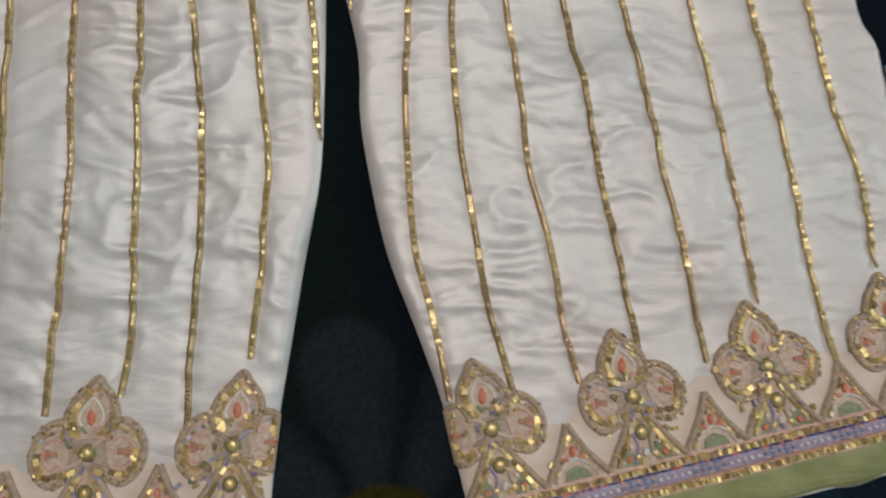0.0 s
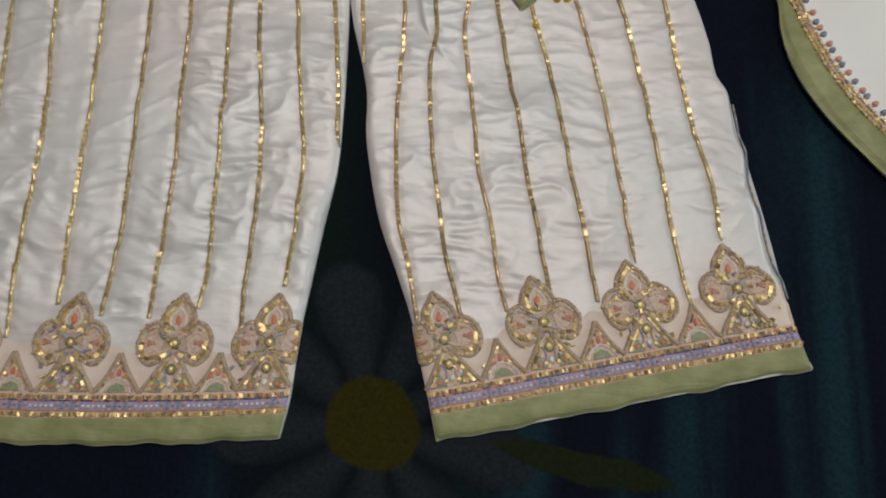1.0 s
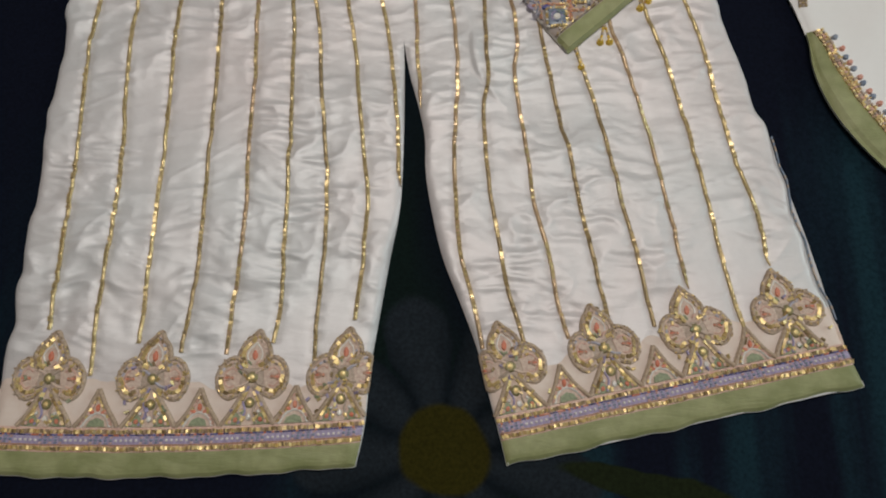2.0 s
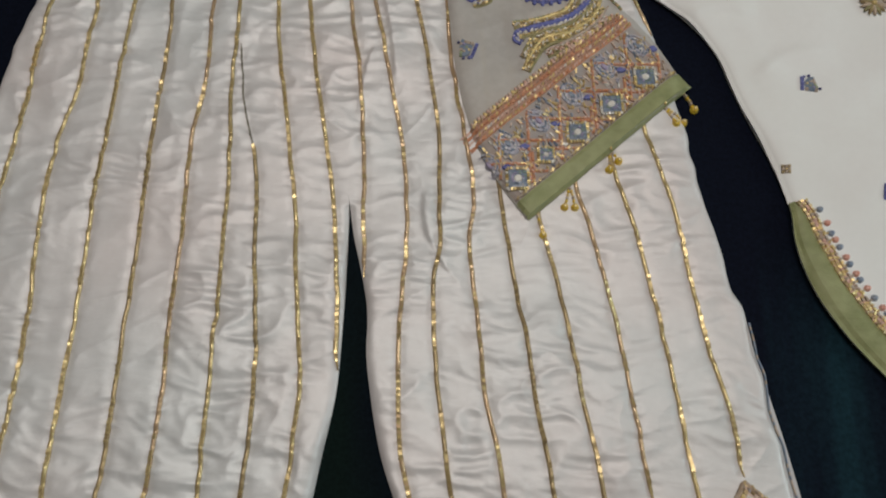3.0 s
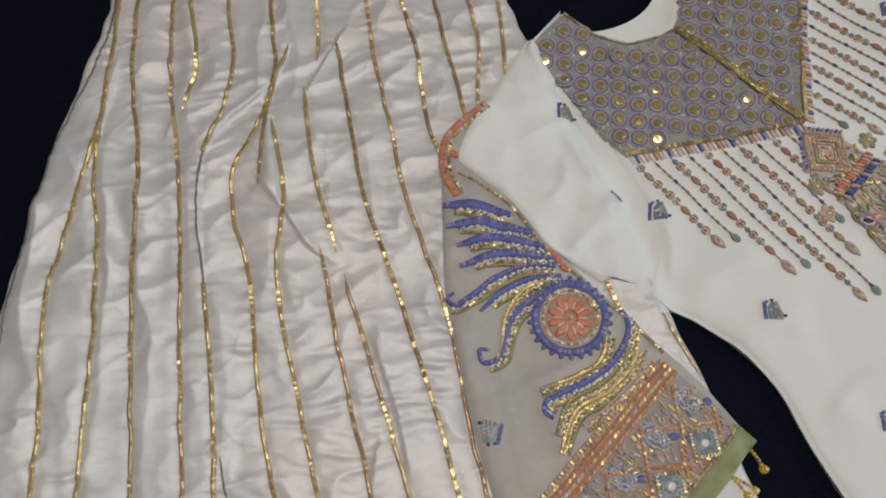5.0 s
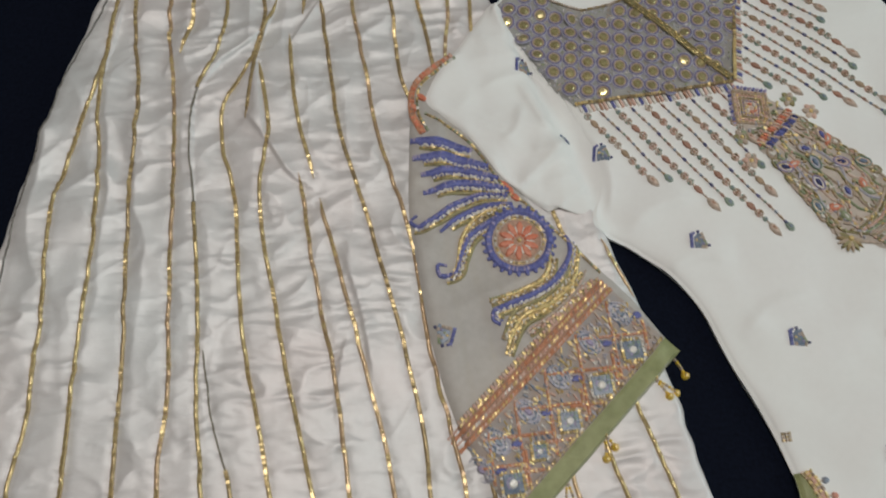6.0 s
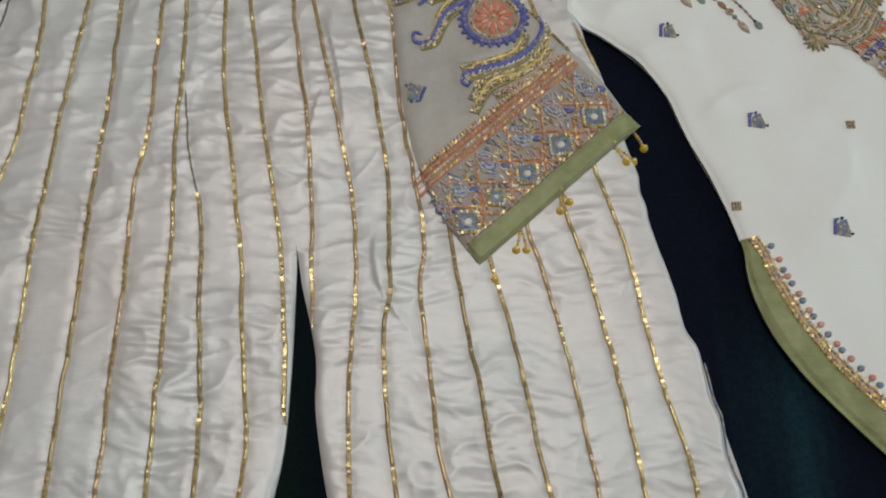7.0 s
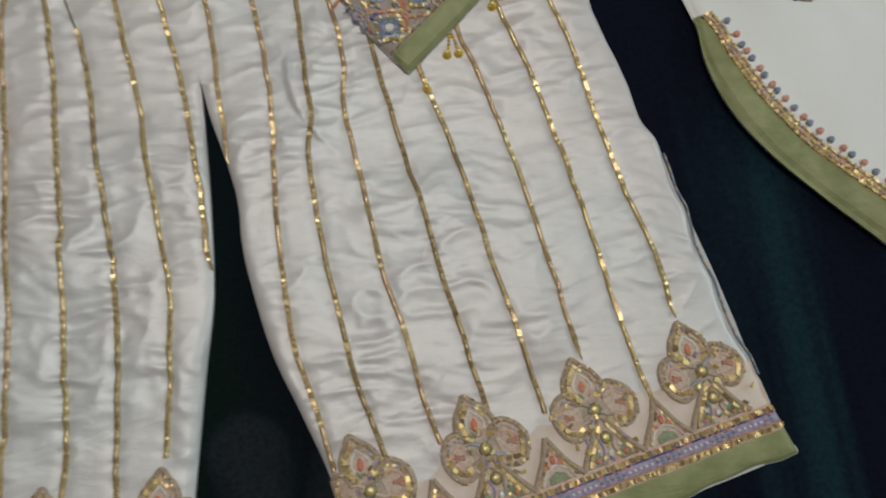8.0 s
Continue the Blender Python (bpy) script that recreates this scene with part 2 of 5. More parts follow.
class Cloth:
    """A sheet of cloth between two edges, with a hanging rim down to what it lies on."""

    def __init__(self, name, side_a, side_b, across, along, height, material, parent, label="", rim=0.004, bow=None):
        self.bow = bow or (lambda u, w: 0.0 * u)
        self.a, self.b = smooth_line(side_a, along + 1), smooth_line(side_b, along + 1)
        u = np.linspace(0, 1, across + 1)[None, :, None]
        flat = self.a[:, None] * (1 - u) + self.b[:, None] * u
        self.long = np.linalg.norm(np.diff((self.a + self.b) / 2, axis=0), axis=1).sum()
        wide = np.linalg.norm(self.b - self.a, axis=1)[:, None]
        flat[..., 1] += self.bow(u[..., 0], np.linspace(0, 1, along + 1)[:, None] * self.long)
        uu = u[..., 0] * np.ones((along + 1, 1))
        vv = np.linspace(0, 1, along + 1)[:, None] * np.ones((1, across + 1))
        z = height(flat[..., 0], flat[..., 1], uu, vv, np.minimum(uu, 1 - uu) * wide, np.minimum(vv, 1 - vv) * self.long)
        v = np.dstack([flat, z]).reshape(-1, 3)
        w = across + 1
        faces = [(j * w + i, j * w + i + 1, (j + 1) * w + i + 1, (j + 1) * w + i) for j in range(along) for i in range(across)]
        ring = list(range(w)) + [j * w + across for j in range(1, along + 1)] + [along * w + i for i in range(across - 1, -1, -1)] + [j * w for j in range(along - 1, 0, -1)]
        low = v[ring] - np.array([0, 0, rim])
        n, m = len(v), len(ring)
        faces += [(n + k, n + m + k, n + m + (k + 1) % m, n + (k + 1) % m) for k in range(m)]
        self.verts, self.faces = np.vstack([v, v[ring], low]), faces
        # make the normals point up
        p, q, r = self.verts[list(faces[0][:3])]
        if np.cross(q - p, r - p)[2] < 0:
            self.faces = [f[::-1] for f in faces]
        self.tree = BVHTree.FromPolygons([Vector(x) for x in self.verts], self.faces)
        self.ob = mesh_object(name, self.verts, self.faces, [material], parent, label)

    def at(self, u, w):
        """The place at the share u across and w metres from the first end."""
        k = np.clip(w / self.long * (len(self.a) - 1), 0, len(self.a) - 1.001)
        j = int(k)
        f = k - j
        a = self.a[j] * (1 - f) + self.a[j + 1] * f
        b = self.b[j] * (1 - f) + self.b[j + 1] * f
        p = a * (1 - u) + b * u
        return p + np.array((0.0, float(self.bow(u, w))))

    def width(self, w):
        return np.linalg.norm(self.at(1, w) - self.at(0, w))


def top_of(trees, x, y, missing=None):
    best = missing
    for tree in trees:
        hit = tree.ray_cast(Vector((x, y, 1.0)), Vector((0, 0, -1)))
        if hit[0] is not None and (best is None or hit[0].z > best):
            best = hit[0].z
    return best


def rest_on(trees, x, y, lift, soft=4):
    """The height of what lies below, softened as a sheet laid over it would be."""
    z = np.array([[top_of(trees, a, b, 0.0) for a, b in zip(r, s)] for r, s in zip(x, y)])
    peak = z.copy()
    for _ in range(soft):
        p = np.pad(peak, 1, mode="edge")
        peak = np.maximum((p[:-2, 1:-1] + p[2:, 1:-1] + p[1:-1, :-2] + p[1:-1, 2:]) / 4, z)
    return peak + lift


class Stitches:
    """Many small raised pieces gathered in one mesh: sequins, beads, cords and filled shapes."""

    def __init__(self, trees, seed=1):
        self.trees, self.v, self.f, self.m, self.mats = trees, [], [], [], []
        self.soft = set()
        self.rng = random.Random(seed)

    def slot(self, mat):
        if mat not in self.mats:
            self.mats.append(mat)
        return self.mats.index(mat)

    def ground(self, x, y):
        return top_of(self.trees, x, y)

    def piece(self, x, y, dx, dy, long, wide, thick, mat, lift=0.0004, tilt=8.0, lean=(0, 0)):
        z = self.ground(x, y)
        if z is None:
            return
        n = len(self.v)
        tx = math.tan(radians(self.rng.gauss(lean[0], tilt)))
        ty = math.tan(radians(self.rng.gauss(lean[1], tilt)))
        size = math.hypot(dx, dy) or 1
        dx, dy = dx / size, dy / size
        for s, h in ((1.0, 0.0), (0.84, thick)):
            for a, b in ((-1, -1), (1, -1), (1, 1), (-1, 1)):
                p, q = a * long / 2 * s, b * wide / 2 * s
                self.v.append((x + p * dx - q * dy, y + p * dy + q * dx, z + lift + h + (p * tx + q * ty if h else -0.0008)))
        k = self.slot(mat)
        for f in ((4, 5, 6, 7), (0, 1, 5, 4), (1, 2, 6, 5), (2, 3, 7, 6), (3, 0, 4, 7)):
            self.f.append(tuple(n + i for i in f))
            self.m.append(k)

    def dome(self, x, y, rx, ry, turn, thick, mat, lift=0.0004, sides=8, point=0.0):
        """A rounded bead or petal; point draws it out to a tip along its length."""
        z = self.ground(x, y)
        if z is None:
            return
        n, c, s = len(self.v), math.cos(turn), math.sin(turn)
        for ring, h in ((1.0, -0.0006), (0.72, thick * 0.75)):
            for k in range(sides):
                a = 2 * math.pi * k / sides
                p, q = rx * ring * math.cos(a), ry * ring * math.sin(a)
                if point:
                    q *= 1 - point * max(0.0, p / rx)
                self.v.append((x + p * c - q * s, y + p * s + q * c, z + lift + h))
        self.v.append((x, y, z + lift + thick))
        i = self.slot(mat)
        for k in range(sides):
            j = (k + 1) % sides
            self.f += [(n + k, n + j, n + sides + j, n + sides + k), (n + sides + k, n + sides + j, n + 2 * sides)]
            self.m += [i, i]

    def chain(self, line, step, wide, mats, lift=0.0006, thick=0.0007, tilt=10.0, gap=0.9, jitter=0.0):
        """Pieces set one after the other along a line in metres."""
        far = np.r_[0, np.cumsum(np.linalg.norm(np.diff(line, axis=0), axis=1))]
        n = max(1, int(far[-1] / step))
        s = (np.arange(n) + 0.5) * far[-1] / n
        xs, ys = np.interp(s, far, line[:, 0]), np.interp(s, far, line[:, 1])
        gx, gy = np.gradient(xs) if n > 1 else [line[-1, 0] - line[0, 0]], np.gradient(ys) if n > 1 else [line[-1, 1] - line[0, 1]]
        for k in range(n):
            mat = mats[k % len(mats)] if isinstance(mats, tuple) else self.rng.choice(mats)
            jx, jy = self.rng.uniform(-jitter, jitter), self.rng.uniform(-jitter, jitter)
            self.piece(xs[k] + jx, ys[k] + jy, gx[k], gy[k], far[-1] / n * gap, wide, thick, mat, lift, tilt)

    def fill(self, line, mat, lift=0.0006, thick=0.0006):
        """A flat patch with a closed outline."""
        c = line.mean(0)
        rings = [line, c + (line - c) * 0.93, c + (line - c) * 0.5]
        n, k = len(self.v), len(line)
        for r, h in zip(rings, (-0.0006, thick, thick * 1.1)):
            for x, y in r:
                z = self.ground(x, y)
                self.v.append((x, y, (0.004 if z is None else z) + lift + h))
        z = self.ground(*c)
        self.v.append((c[0], c[1], (0.004 if z is None else z) + lift + thick * 1.2))
        i = self.slot(mat)
        for a in range(k):
            b = (a + 1) % k
            for ring in (0, k):
                self.f.append((n + ring + a, n + ring + b, n + ring + k + b, n + ring + k + a))
                self.m.append(i)
            self.f.append((n + 2 * k + a, n + 2 * k + b, n + 3 * k))
            self.m.append(i)

    def band(self, left, right, mat, lift=0.0006, across=3):
        """A ribbon between two lines in metres with the same number of places."""
        n, rows = len(self.v), len(left)
        for l, r in zip(left, right):
            for c in range(across + 1):
                x, y = l + (r - l) * c / across
                z = self.ground(x, y)
                self.v.append((x, y, (0.003 if z is None else z) + lift - (0.0005 if c in (0, across) else 0)))
        i = self.slot(mat)
        for j in range(rows - 1):
            for c in range(across):
                a = n + j * (across + 1) + c
                self.f.append((a, a + 1, a + across + 2, a + across + 1))
                self.m.append(i)

    def cord(self, line, wide, thick, mat, lift=0.0004, taper=None, ring=False):
        """A half-round thread laid along a line in metres; taper scales its width from end to end."""
        rows = len(line)
        d = np.gradient(line, axis=0)
        if ring:
            d[0] = d[-1] = line[1] - line[-2]
        d /= np.linalg.norm(d, axis=1)[:, None] + 1e-9
        size = np.ones(rows) if taper is None else np.interp(np.linspace(0, 1, rows), np.linspace(0, 1, len(taper)), taper)
        shape = ((-1.0, -0.0006), (-0.72, 0.66 * thick), (0.0, thick), (0.72, 0.66 * thick), (1.0, -0.0006))
        n, i = len(self.v), self.slot(mat)
        last = 0.004
        for (x, y), (dx, dy), k in zip(line, d, size):
            z = self.ground(x, y)
            last = z = last if z is None else z
            for side, h in shape:
                r = side * k * wide / 2
                self.v.append((x - dy * r, y + dx * r, z + lift + (h * (0.4 + 0.6 * k) if h > 0 else h)))
        for j in range(rows - 1):
            for c in range(4):
                a = n + j * 5 + c
                self.soft.add(len(self.f))
                self.f.append((a, a + 1, a + 6, a + 5))
                self.m.append(i)

    def finish(self, name, parent, label=""):
        # faces that look down are turned over
        v = np.array(self.v)
        out = []
        for f in self.f:
            p, q, r = v[f[0]], v[f[1]], v[f[2]]
            nz = (q[0] - p[0]) * (r[1] - p[1]) - (q[1] - p[1]) * (r[0] - p[0])
            out.append(f[::-1] if nz < -1e-12 else f)
        return mesh_object(name, self.v, out, self.mats, parent, label, self.m, smooth=[k in self.soft for k in range(len(out))])


def circle(cx, cy, rx, ry=None, turn=0.0, n=20):
    a = np.linspace(0, 2 * math.pi, n, endpoint=False)
    p, q = rx * np.cos(a), (ry or rx) * np.sin(a)
    return np.stack([cx + p * math.cos(turn) - q * math.sin(turn), cy + p * math.sin(turn) + q * math.cos(turn)], 1)


def closed(line):
    return np.vstack([line, line[:1]])


# ---- the room and the bed ----
def block(name, lo, hi, mat, label, kind="structure", bevel=0.0):
    bm = bmesh.new()
    bmesh.ops.create_cube(bm, size=1)
    for v in bm.verts:
        v.co = [lo[k] + (v.co[k] + 0.5) * (hi[k] - lo[k]) for k in range(3)]
    if bevel:
        bmesh.ops.bevel(bm, geom=bm.edges[:], offset=bevel, segments=4, affect="EDGES", profile=0.6)
    me = bpy.data.meshes.new(name)
    bm.to_mesh(me)
    bm.free()
    me.materials.append(mat)
    return tagged(new(name, me), label, kind=kind)


block("floor", (-3.8, -3.3, -0.66), (3.8, 4.8, -0.56), FLOOR, "plain brown tiled floor under the bed")
block("ceiling", (-3.8, -3.3, 2.3), (3.8, 4.8, 2.4), CEIL, "plain pale ceiling of the room")
block("wall_west", (-3.7, -3.2, -0.56), (-3.5, 4.7, 2.3), WALLS, "plain pale wall of the room")
block("wall_south", (-3.5, -3.2, -0.56), (3.5, -3.0, 2.3), WALLS, "plain pale wall of the room")
for name, lo, hi in (
    ("wall_east", (3.5, -3.2, -0.56), (3.7, 4.7, 0.65)), ("wall_east_head", (3.5, -3.2, 2.05), (3.7, 4.7, 2.3)),
    ("wall_east_south", (3.5, -3.2, 0.65), (3.7, -0.65, 2.05)), ("wall_east_north", (3.5, 1.65, 0.65), (3.7, 4.7, 2.05)),
    ("wall_north", (-3.5, 4.5, -0.56), (3.5, 4.7, 2.3)),
):
    block(name, lo, hi, WALLS, "plain pale wall beside a window opening")


def bed_height(x, y):
    folds = np.clip((x - 0.28) / 0.12, 0, 1) * np.clip((0.35 - y) / 0.2, 0, 1)
    return -0.003 + 0.0016 * vnoise(x / 0.11, y / 0.15, 3) + folds * 0.0022 * (vnoise(x / 0.022, y / 0.5, 5) - 0.3) - 0.0008


def build_bed():
    bed = empty("bed", "bed spread with a dark navy flower-printed cotton cover", "bed")
    nx, ny = 260, 270
    xs, ys = np.linspace(-1.0, 1.05, nx), np.linspace(-0.75, 1.55, ny)
    X, Y = np.meshgrid(xs, ys)
    edge = np.minimum(np.minimum(X + 1.0, 1.05 - X), np.minimum(Y + 0.75, 1.55 - Y))
    Z = bed_height(X, Y) - 0.05 * np.exp(-edge / 0.025)
    v = np.dstack([X, Y, Z]).reshape(-1, 3).tolist()
    f = [(j * nx + i, j * nx + i + 1, (j + 1) * nx + i + 1, (j + 1) * nx + i) for j in range(ny - 1) for i in range(nx - 1)]
    ring = list(range(nx)) + [j * nx + nx - 1 for j in range(1, ny)] + [(ny - 1) * nx + i for i in range(nx - 2, -1, -1)] + [j * nx for j in range(ny - 2, 0, -1)]
    n = len(v)
    v += [(v[k][0], v[k][1], -0.5) for k in ring]
    f += [(ring[(k + 1) % len(ring)], ring[k], n + k, n + (k + 1) % len(ring)) for k in range(len(ring))]
    mesh_object("bedspread", v, f, [BED], bed, "dark navy cotton with daisies and teal streaks")
    b = block("bed_base", (-0.9, -0.65, -0.56), (0.95, 1.45, -0.06), WALLS, "", "", 0.03)
    b.parent = bed


build_bed()

# ---- the trousers ----
trousers = empty("trousers", "ivory satin wide-leg trousers with gold sequin stripes, laid on the bed", "trousers", "garments on the bed")
SEAM = [(-64, 314), (-74, 401), (-79, 503), (-87, 626), (-92, 730), (-93, 966)]
OUT_LEFT = [(-401, -91), (-399, -53), (-397, 41), (-396, 118), (-395, 193), (-397, 245), (-394, 287), (-397, 377), (-386, 462), (-369, 531), (-352, 610), (-338, 680), (-317, 752), (-299, 812), (-281, 875), (-272, 972)]
IN_LEFT = [(-95, -82), (-90, -58), (-85, 0), (-79, 42), (-71, 97), (-64, 140), (-62, 194), (-62, 252)] + SEAM
IN_RIGHT = [(29, -81), (23, -55), (16, -28), (6, 13), (-8, 52), (-25, 97), (-35, 140), (-41, 178), (-42, 211), (-49, 246), (-57, 276)] + SEAM
OUT_RIGHT = [(330, -14), (321, 12), (313, 38), (301, 84), (295, 115), (285, 158), (276, 208), (265, 258), (255, 304), (246, 352), (239, 382), (223, 458), (211, 503), (191, 570), (162, 663), (133, 746), (114, 810), (102, 863), (95, 960)]


STRIPES_LEFT = (
    [(-362, 28), (-363, 97), (-363, 166), (-366, 269), (-367, 312), (-362, 376), (-361, 423), (-355, 503), (-343, 621), (-331, 682), (-311, 755), (-291, 798), (-272, 862), (-268, 950)],
    [(-322, -11), (-322, 41), (-321, 102), (-321, 177), (-326, 281), (-324, 376), (-319, 397), (-314, 476), (-312, 621), (-293, 694), (-281, 741), (-275, 786), (-271, 826)],
    [(-284, 17), (-283, 56), (-283, 128), (-283, 194), (-285, 294), (-283, 376), (-281, 455), (-275, 622), (-276, 651), (-280, 703), (-279, 741), (-273, 797), (-262, 950)],
    [(-246, 9), (-244, 37), (-240, 87), (-241, 166), (-241, 263), (-243, 376), (-242, 450), (-246, 622), (-242, 705), (-250, 783), (-250, 873), (-243, 950)],
    [(-208, 8), (-206, 52), (-202, 113), (-204, 194), (-204, 264), (-206, 376), (-203, 408), (-205, 505), (-206, 622), (-206, 645), (-210, 724), (-218, 792), (-217, 870), (-213, 950)],
    [(-169, 18), (-166, 37), (-165, 102), (-166, 177), (-168, 264), (-174, 376), (-178, 424), (-178, 472), (-182, 550), (-188, 622), (-191, 643), (-191, 685), (-185, 727), (-173, 754), (-161, 804), (-164, 865), (-168, 950)],
    [(-133, -11), (-133, 37), (-129, 102), (-131, 177), (-139, 252), (-145, 312), (-148, 340), (-164, 399), (-174, 461)],
    [(-100, 38), (-95, 87), (-93, 139), (-100, 217), (-108, 288), (-123, 376), (-141, 478), (-153, 623), (-160, 651), (-161, 703), (-146, 729), (-124, 787), (-110, 824)],
    [(-60, 150), (-66, 178), (-66, 194), (-70, 252), (-80, 325), (-90, 376), (-113, 505), (-125, 623), (-118, 673), (-128, 750)],
    [(-205, 762), (-197, 790), (-194, 819), (-198, 868), (-198, 950)],
    [(-140, 685), (-133, 745), (-123, 795), (-125, 862), (-122, 950)],
)
STRIPES_RIGHT = (
    [(-46, 240), (-47, 252), (-50, 300), (-55, 376), (-61, 435), (-72, 495), (-89, 624)],
    [(10, 14), (1, 57), (-9, 97), (-14, 156), (-14, 211), (-12, 294), (-21, 376), (-34, 436), (-47, 495), (-71, 599)],
    [(46, 14), (32, 67), (22, 129), (15, 183), (14, 252), (17, 273), (16, 300), (13, 376), (3, 441), (-12, 512), (-39, 624), (-49, 661), (-55, 710), (-61, 772), (-66, 826)],
    [(83, 23), (76, 52), (69, 92), (57, 150), (49, 223), (42, 270), (46, 312), (39, 363), (25, 436), (13, 547), (-4, 625), (-16, 674), (-23, 740), (-30, 787), (-34, 854), (-36, 950)],
    [(118, 42), (109, 87), (100, 134), (90, 194), (79, 258), (68, 325), (21, 692), (11, 732), (8, 801), (-1, 851), (-6, 950)],
    [(157, 34), (145, 103), (136, 145), (128, 194), (118, 240), (107, 282), (45, 740), (41, 769), (30, 848), (26, 950)],
    [(189, 67), (184, 98), (176, 150), (168, 200), (156, 258), (139, 319), (61, 767), (66, 802), (62, 846), (56, 950)],
    [(235, 24), (223, 88), (212, 156), (201, 223), (188, 282), (173, 337), (88, 797), (89, 843), (80, 950)],
    [(262, 88), (257, 124), (244, 183), (232, 246), (224, 300), (206, 363), (177, 479), (150, 562), (124, 663)],
    [(212, 486), (199, 515), (188, 542)],
    [(-84, 804), (-82, 833), (-82, 858), (-80, 950)],
    [(-75, 618), (-87, 670), (-94, 719), (-97, 781)],
)


SEWN = [np.array(sorted(smooth_line(p, 80).tolist(), key=lambda q: q[1])) for p in STRIPES_LEFT + STRIPES_RIGHT]


def sewn_distance(x, y):
    """How far each place lies from the nearest sewn stripe."""
    best = np.full(x.shape, 1.0)
    for line in SEWN:
        away = np.abs(x - np.interp(y, line[:, 1], line[:, 0]))
        best = np.minimum(best, np.where((y > line[0, 1]) & (y < line[-1, 1]), away, 1.0))
    return best


# creases at the hip, under which some braids run out: points, height, side on which the cloth bulges
FOLDS = (
    ([(-52, 841), (-67, 818), (-84, 792), (-97, 770)], 0.0045, 1), ([(-146, 700), (-114, 653), (-97, 624), (-72, 606)], 0.0050, 1),
    ([(-130, 760), (-126, 711), (-119, 640)], 0.0035, -1), ([(-190, 725), (-190, 652), (-186, 590)], 0.0035, -1),
    ([(-188, 712), (-170, 747), (-125, 785), (-108, 825)], 0.0045, 1), ([(-262, 830), (-271, 780), (-281, 735), (-290, 700)], 0.0030, -1),
    ([(-222, 800), (-214, 760), (-222, 735)], 0.0030, 1), ([(-28, 420), (-33, 470), (-50, 545)], 0.0028, -1),
    ([(2, 330), (4, 290), (20, 255), (38, 235)], 0.0028, 1), ([(-48, 470), (-58, 430), (-60, 380)], 0.0025, 1),
)


def fold_height(x, y, folds=FOLDS, soft=0.011, steep=0.0012):
    """Soft bulges that drop steeply along a crease."""
    total = np.zeros(x.shape)
    for points, tall, sign in folds:
        line = smooth_line(points, 14)
        best, signed, share = np.full(x.shape, 1.0), np.zeros(x.shape), np.zeros(x.shape)
        for k in range(len(line) - 1):
            a, d = line[k], line[k + 1] - line[k]
            size = d @ d
            f = np.clip(((x - a[0]) * d[0] + (y - a[1]) * d[1]) / size, 0, 1)
            ex, ey = x - a[0] - f * d[0], y - a[1] - f * d[1]
            away = np.hypot(ex, ey)
            near = away < best
            best = np.where(near, away, best)
            signed = np.where(near, np.sign(d[0] * ey - d[1] * ex) * sign * away, signed)
            share = np.where(near, (k + f) / (len(line) - 1), share)
        fade = np.clip(np.minimum(share, 1 - share) / 0.22, 0, 1)
        total += tall * fade * np.where(signed > 0, np.exp(-signed / soft), np.exp(signed / steep))
    return total


def satin_height(x, y, u, v, side, end):
    """Crinkled satin: short cross folds on the legs, gathers towards the waist, puckers along the sewn stripes."""
    wx = x + 0.009 * vnoise(x / 0.05, y / 0.05, 11) + 0.0022 * vnoise(x / 0.017, y / 0.017, 13)
    wy = y + 0.009 * vnoise(x / 0.045, y / 0.06, 12) + 0.0022 * vnoise(x / 0.019, y / 0.015, 14)
    ridge = 1 - np.abs(vnoise((wx - 0.3 * wy) / 0.034, wy / 0.0135, 1))
    ridge2 = 1 - np.abs(vnoise(wx / 0.017, (wy + 0.3 * wx) / 0.0070, 2))
    patch = np.clip(0.55 + 0.9 * vnoise(x / 0.055, y / 0.05, 6), 0.15, 1.0)
    broad = vnoise(wx / 0.08, wy / 0.05, 3)
    crease = np.exp(-np.abs(vnoise(wx / 0.085, (wy - 0.25 * wx) / 0.036, 5)) / 0.045)
    hip = np.clip((y - 0.30) / 0.30, 0, 1)
    hem = np.clip((v * 1.05 - 0.06) / 0.05, 0.06, 1)
    gathers = 1 - np.abs(vnoise(wx / 0.032, wy / 0.20, 4))
    slant = 1 - np.abs(vnoise((wx + 0.5 * wy) / 0.045, (wy - 0.4 * wx) / 0.030, 9))
    away = sewn_distance(x, y)
    tall = patch * (0.0034 * ridge + 0.0012 * ridge2) + 0.0016 * broad + 0.0009 * crease
    z = 0.0045 + hem * tall * (1 - 0.25 * hip) + hip * (0.0040 * gathers + 0.0040 * slant + 0.0020 * vnoise(wx / 0.055, wy / 0.035, 8))
    z += hem * np.exp(-away / 0.006) * 0.0012 * vnoise(x / 0.012, y / 0.0042, 7) - 0.0012 * np.exp(-((away / 0.005) ** 2))
    z += fold_height(x, y)
    near = np.minimum(side, end)
    drop = 1 - np.exp(-near / 0.003)
    inner = np.where((y > 0.305) & (np.abs(x + 0.078) < 0.03), 1.0, drop)
    return 0.0010 + (z - 0.0010) * inner


def leg_edges(points, seed, by=3.4):
    """The edge with the small waves of a cut hem."""
    line = smooth_line(points, 70) * 1000
    wave = by * vnoise(line[:, 1] / 28.0, line[:, 0] / 90.0, seed) + 0.4 * by * vnoise(line[:, 1] / 11.0, line[:, 0] / 90.0, seed + 1)
    wave[:3] = 0
    line[:, 0] += np.where(np.abs(line[:, 0] + 85) < 45, 0.35, 1.0) * wave
    return [tuple(p) for p in line]


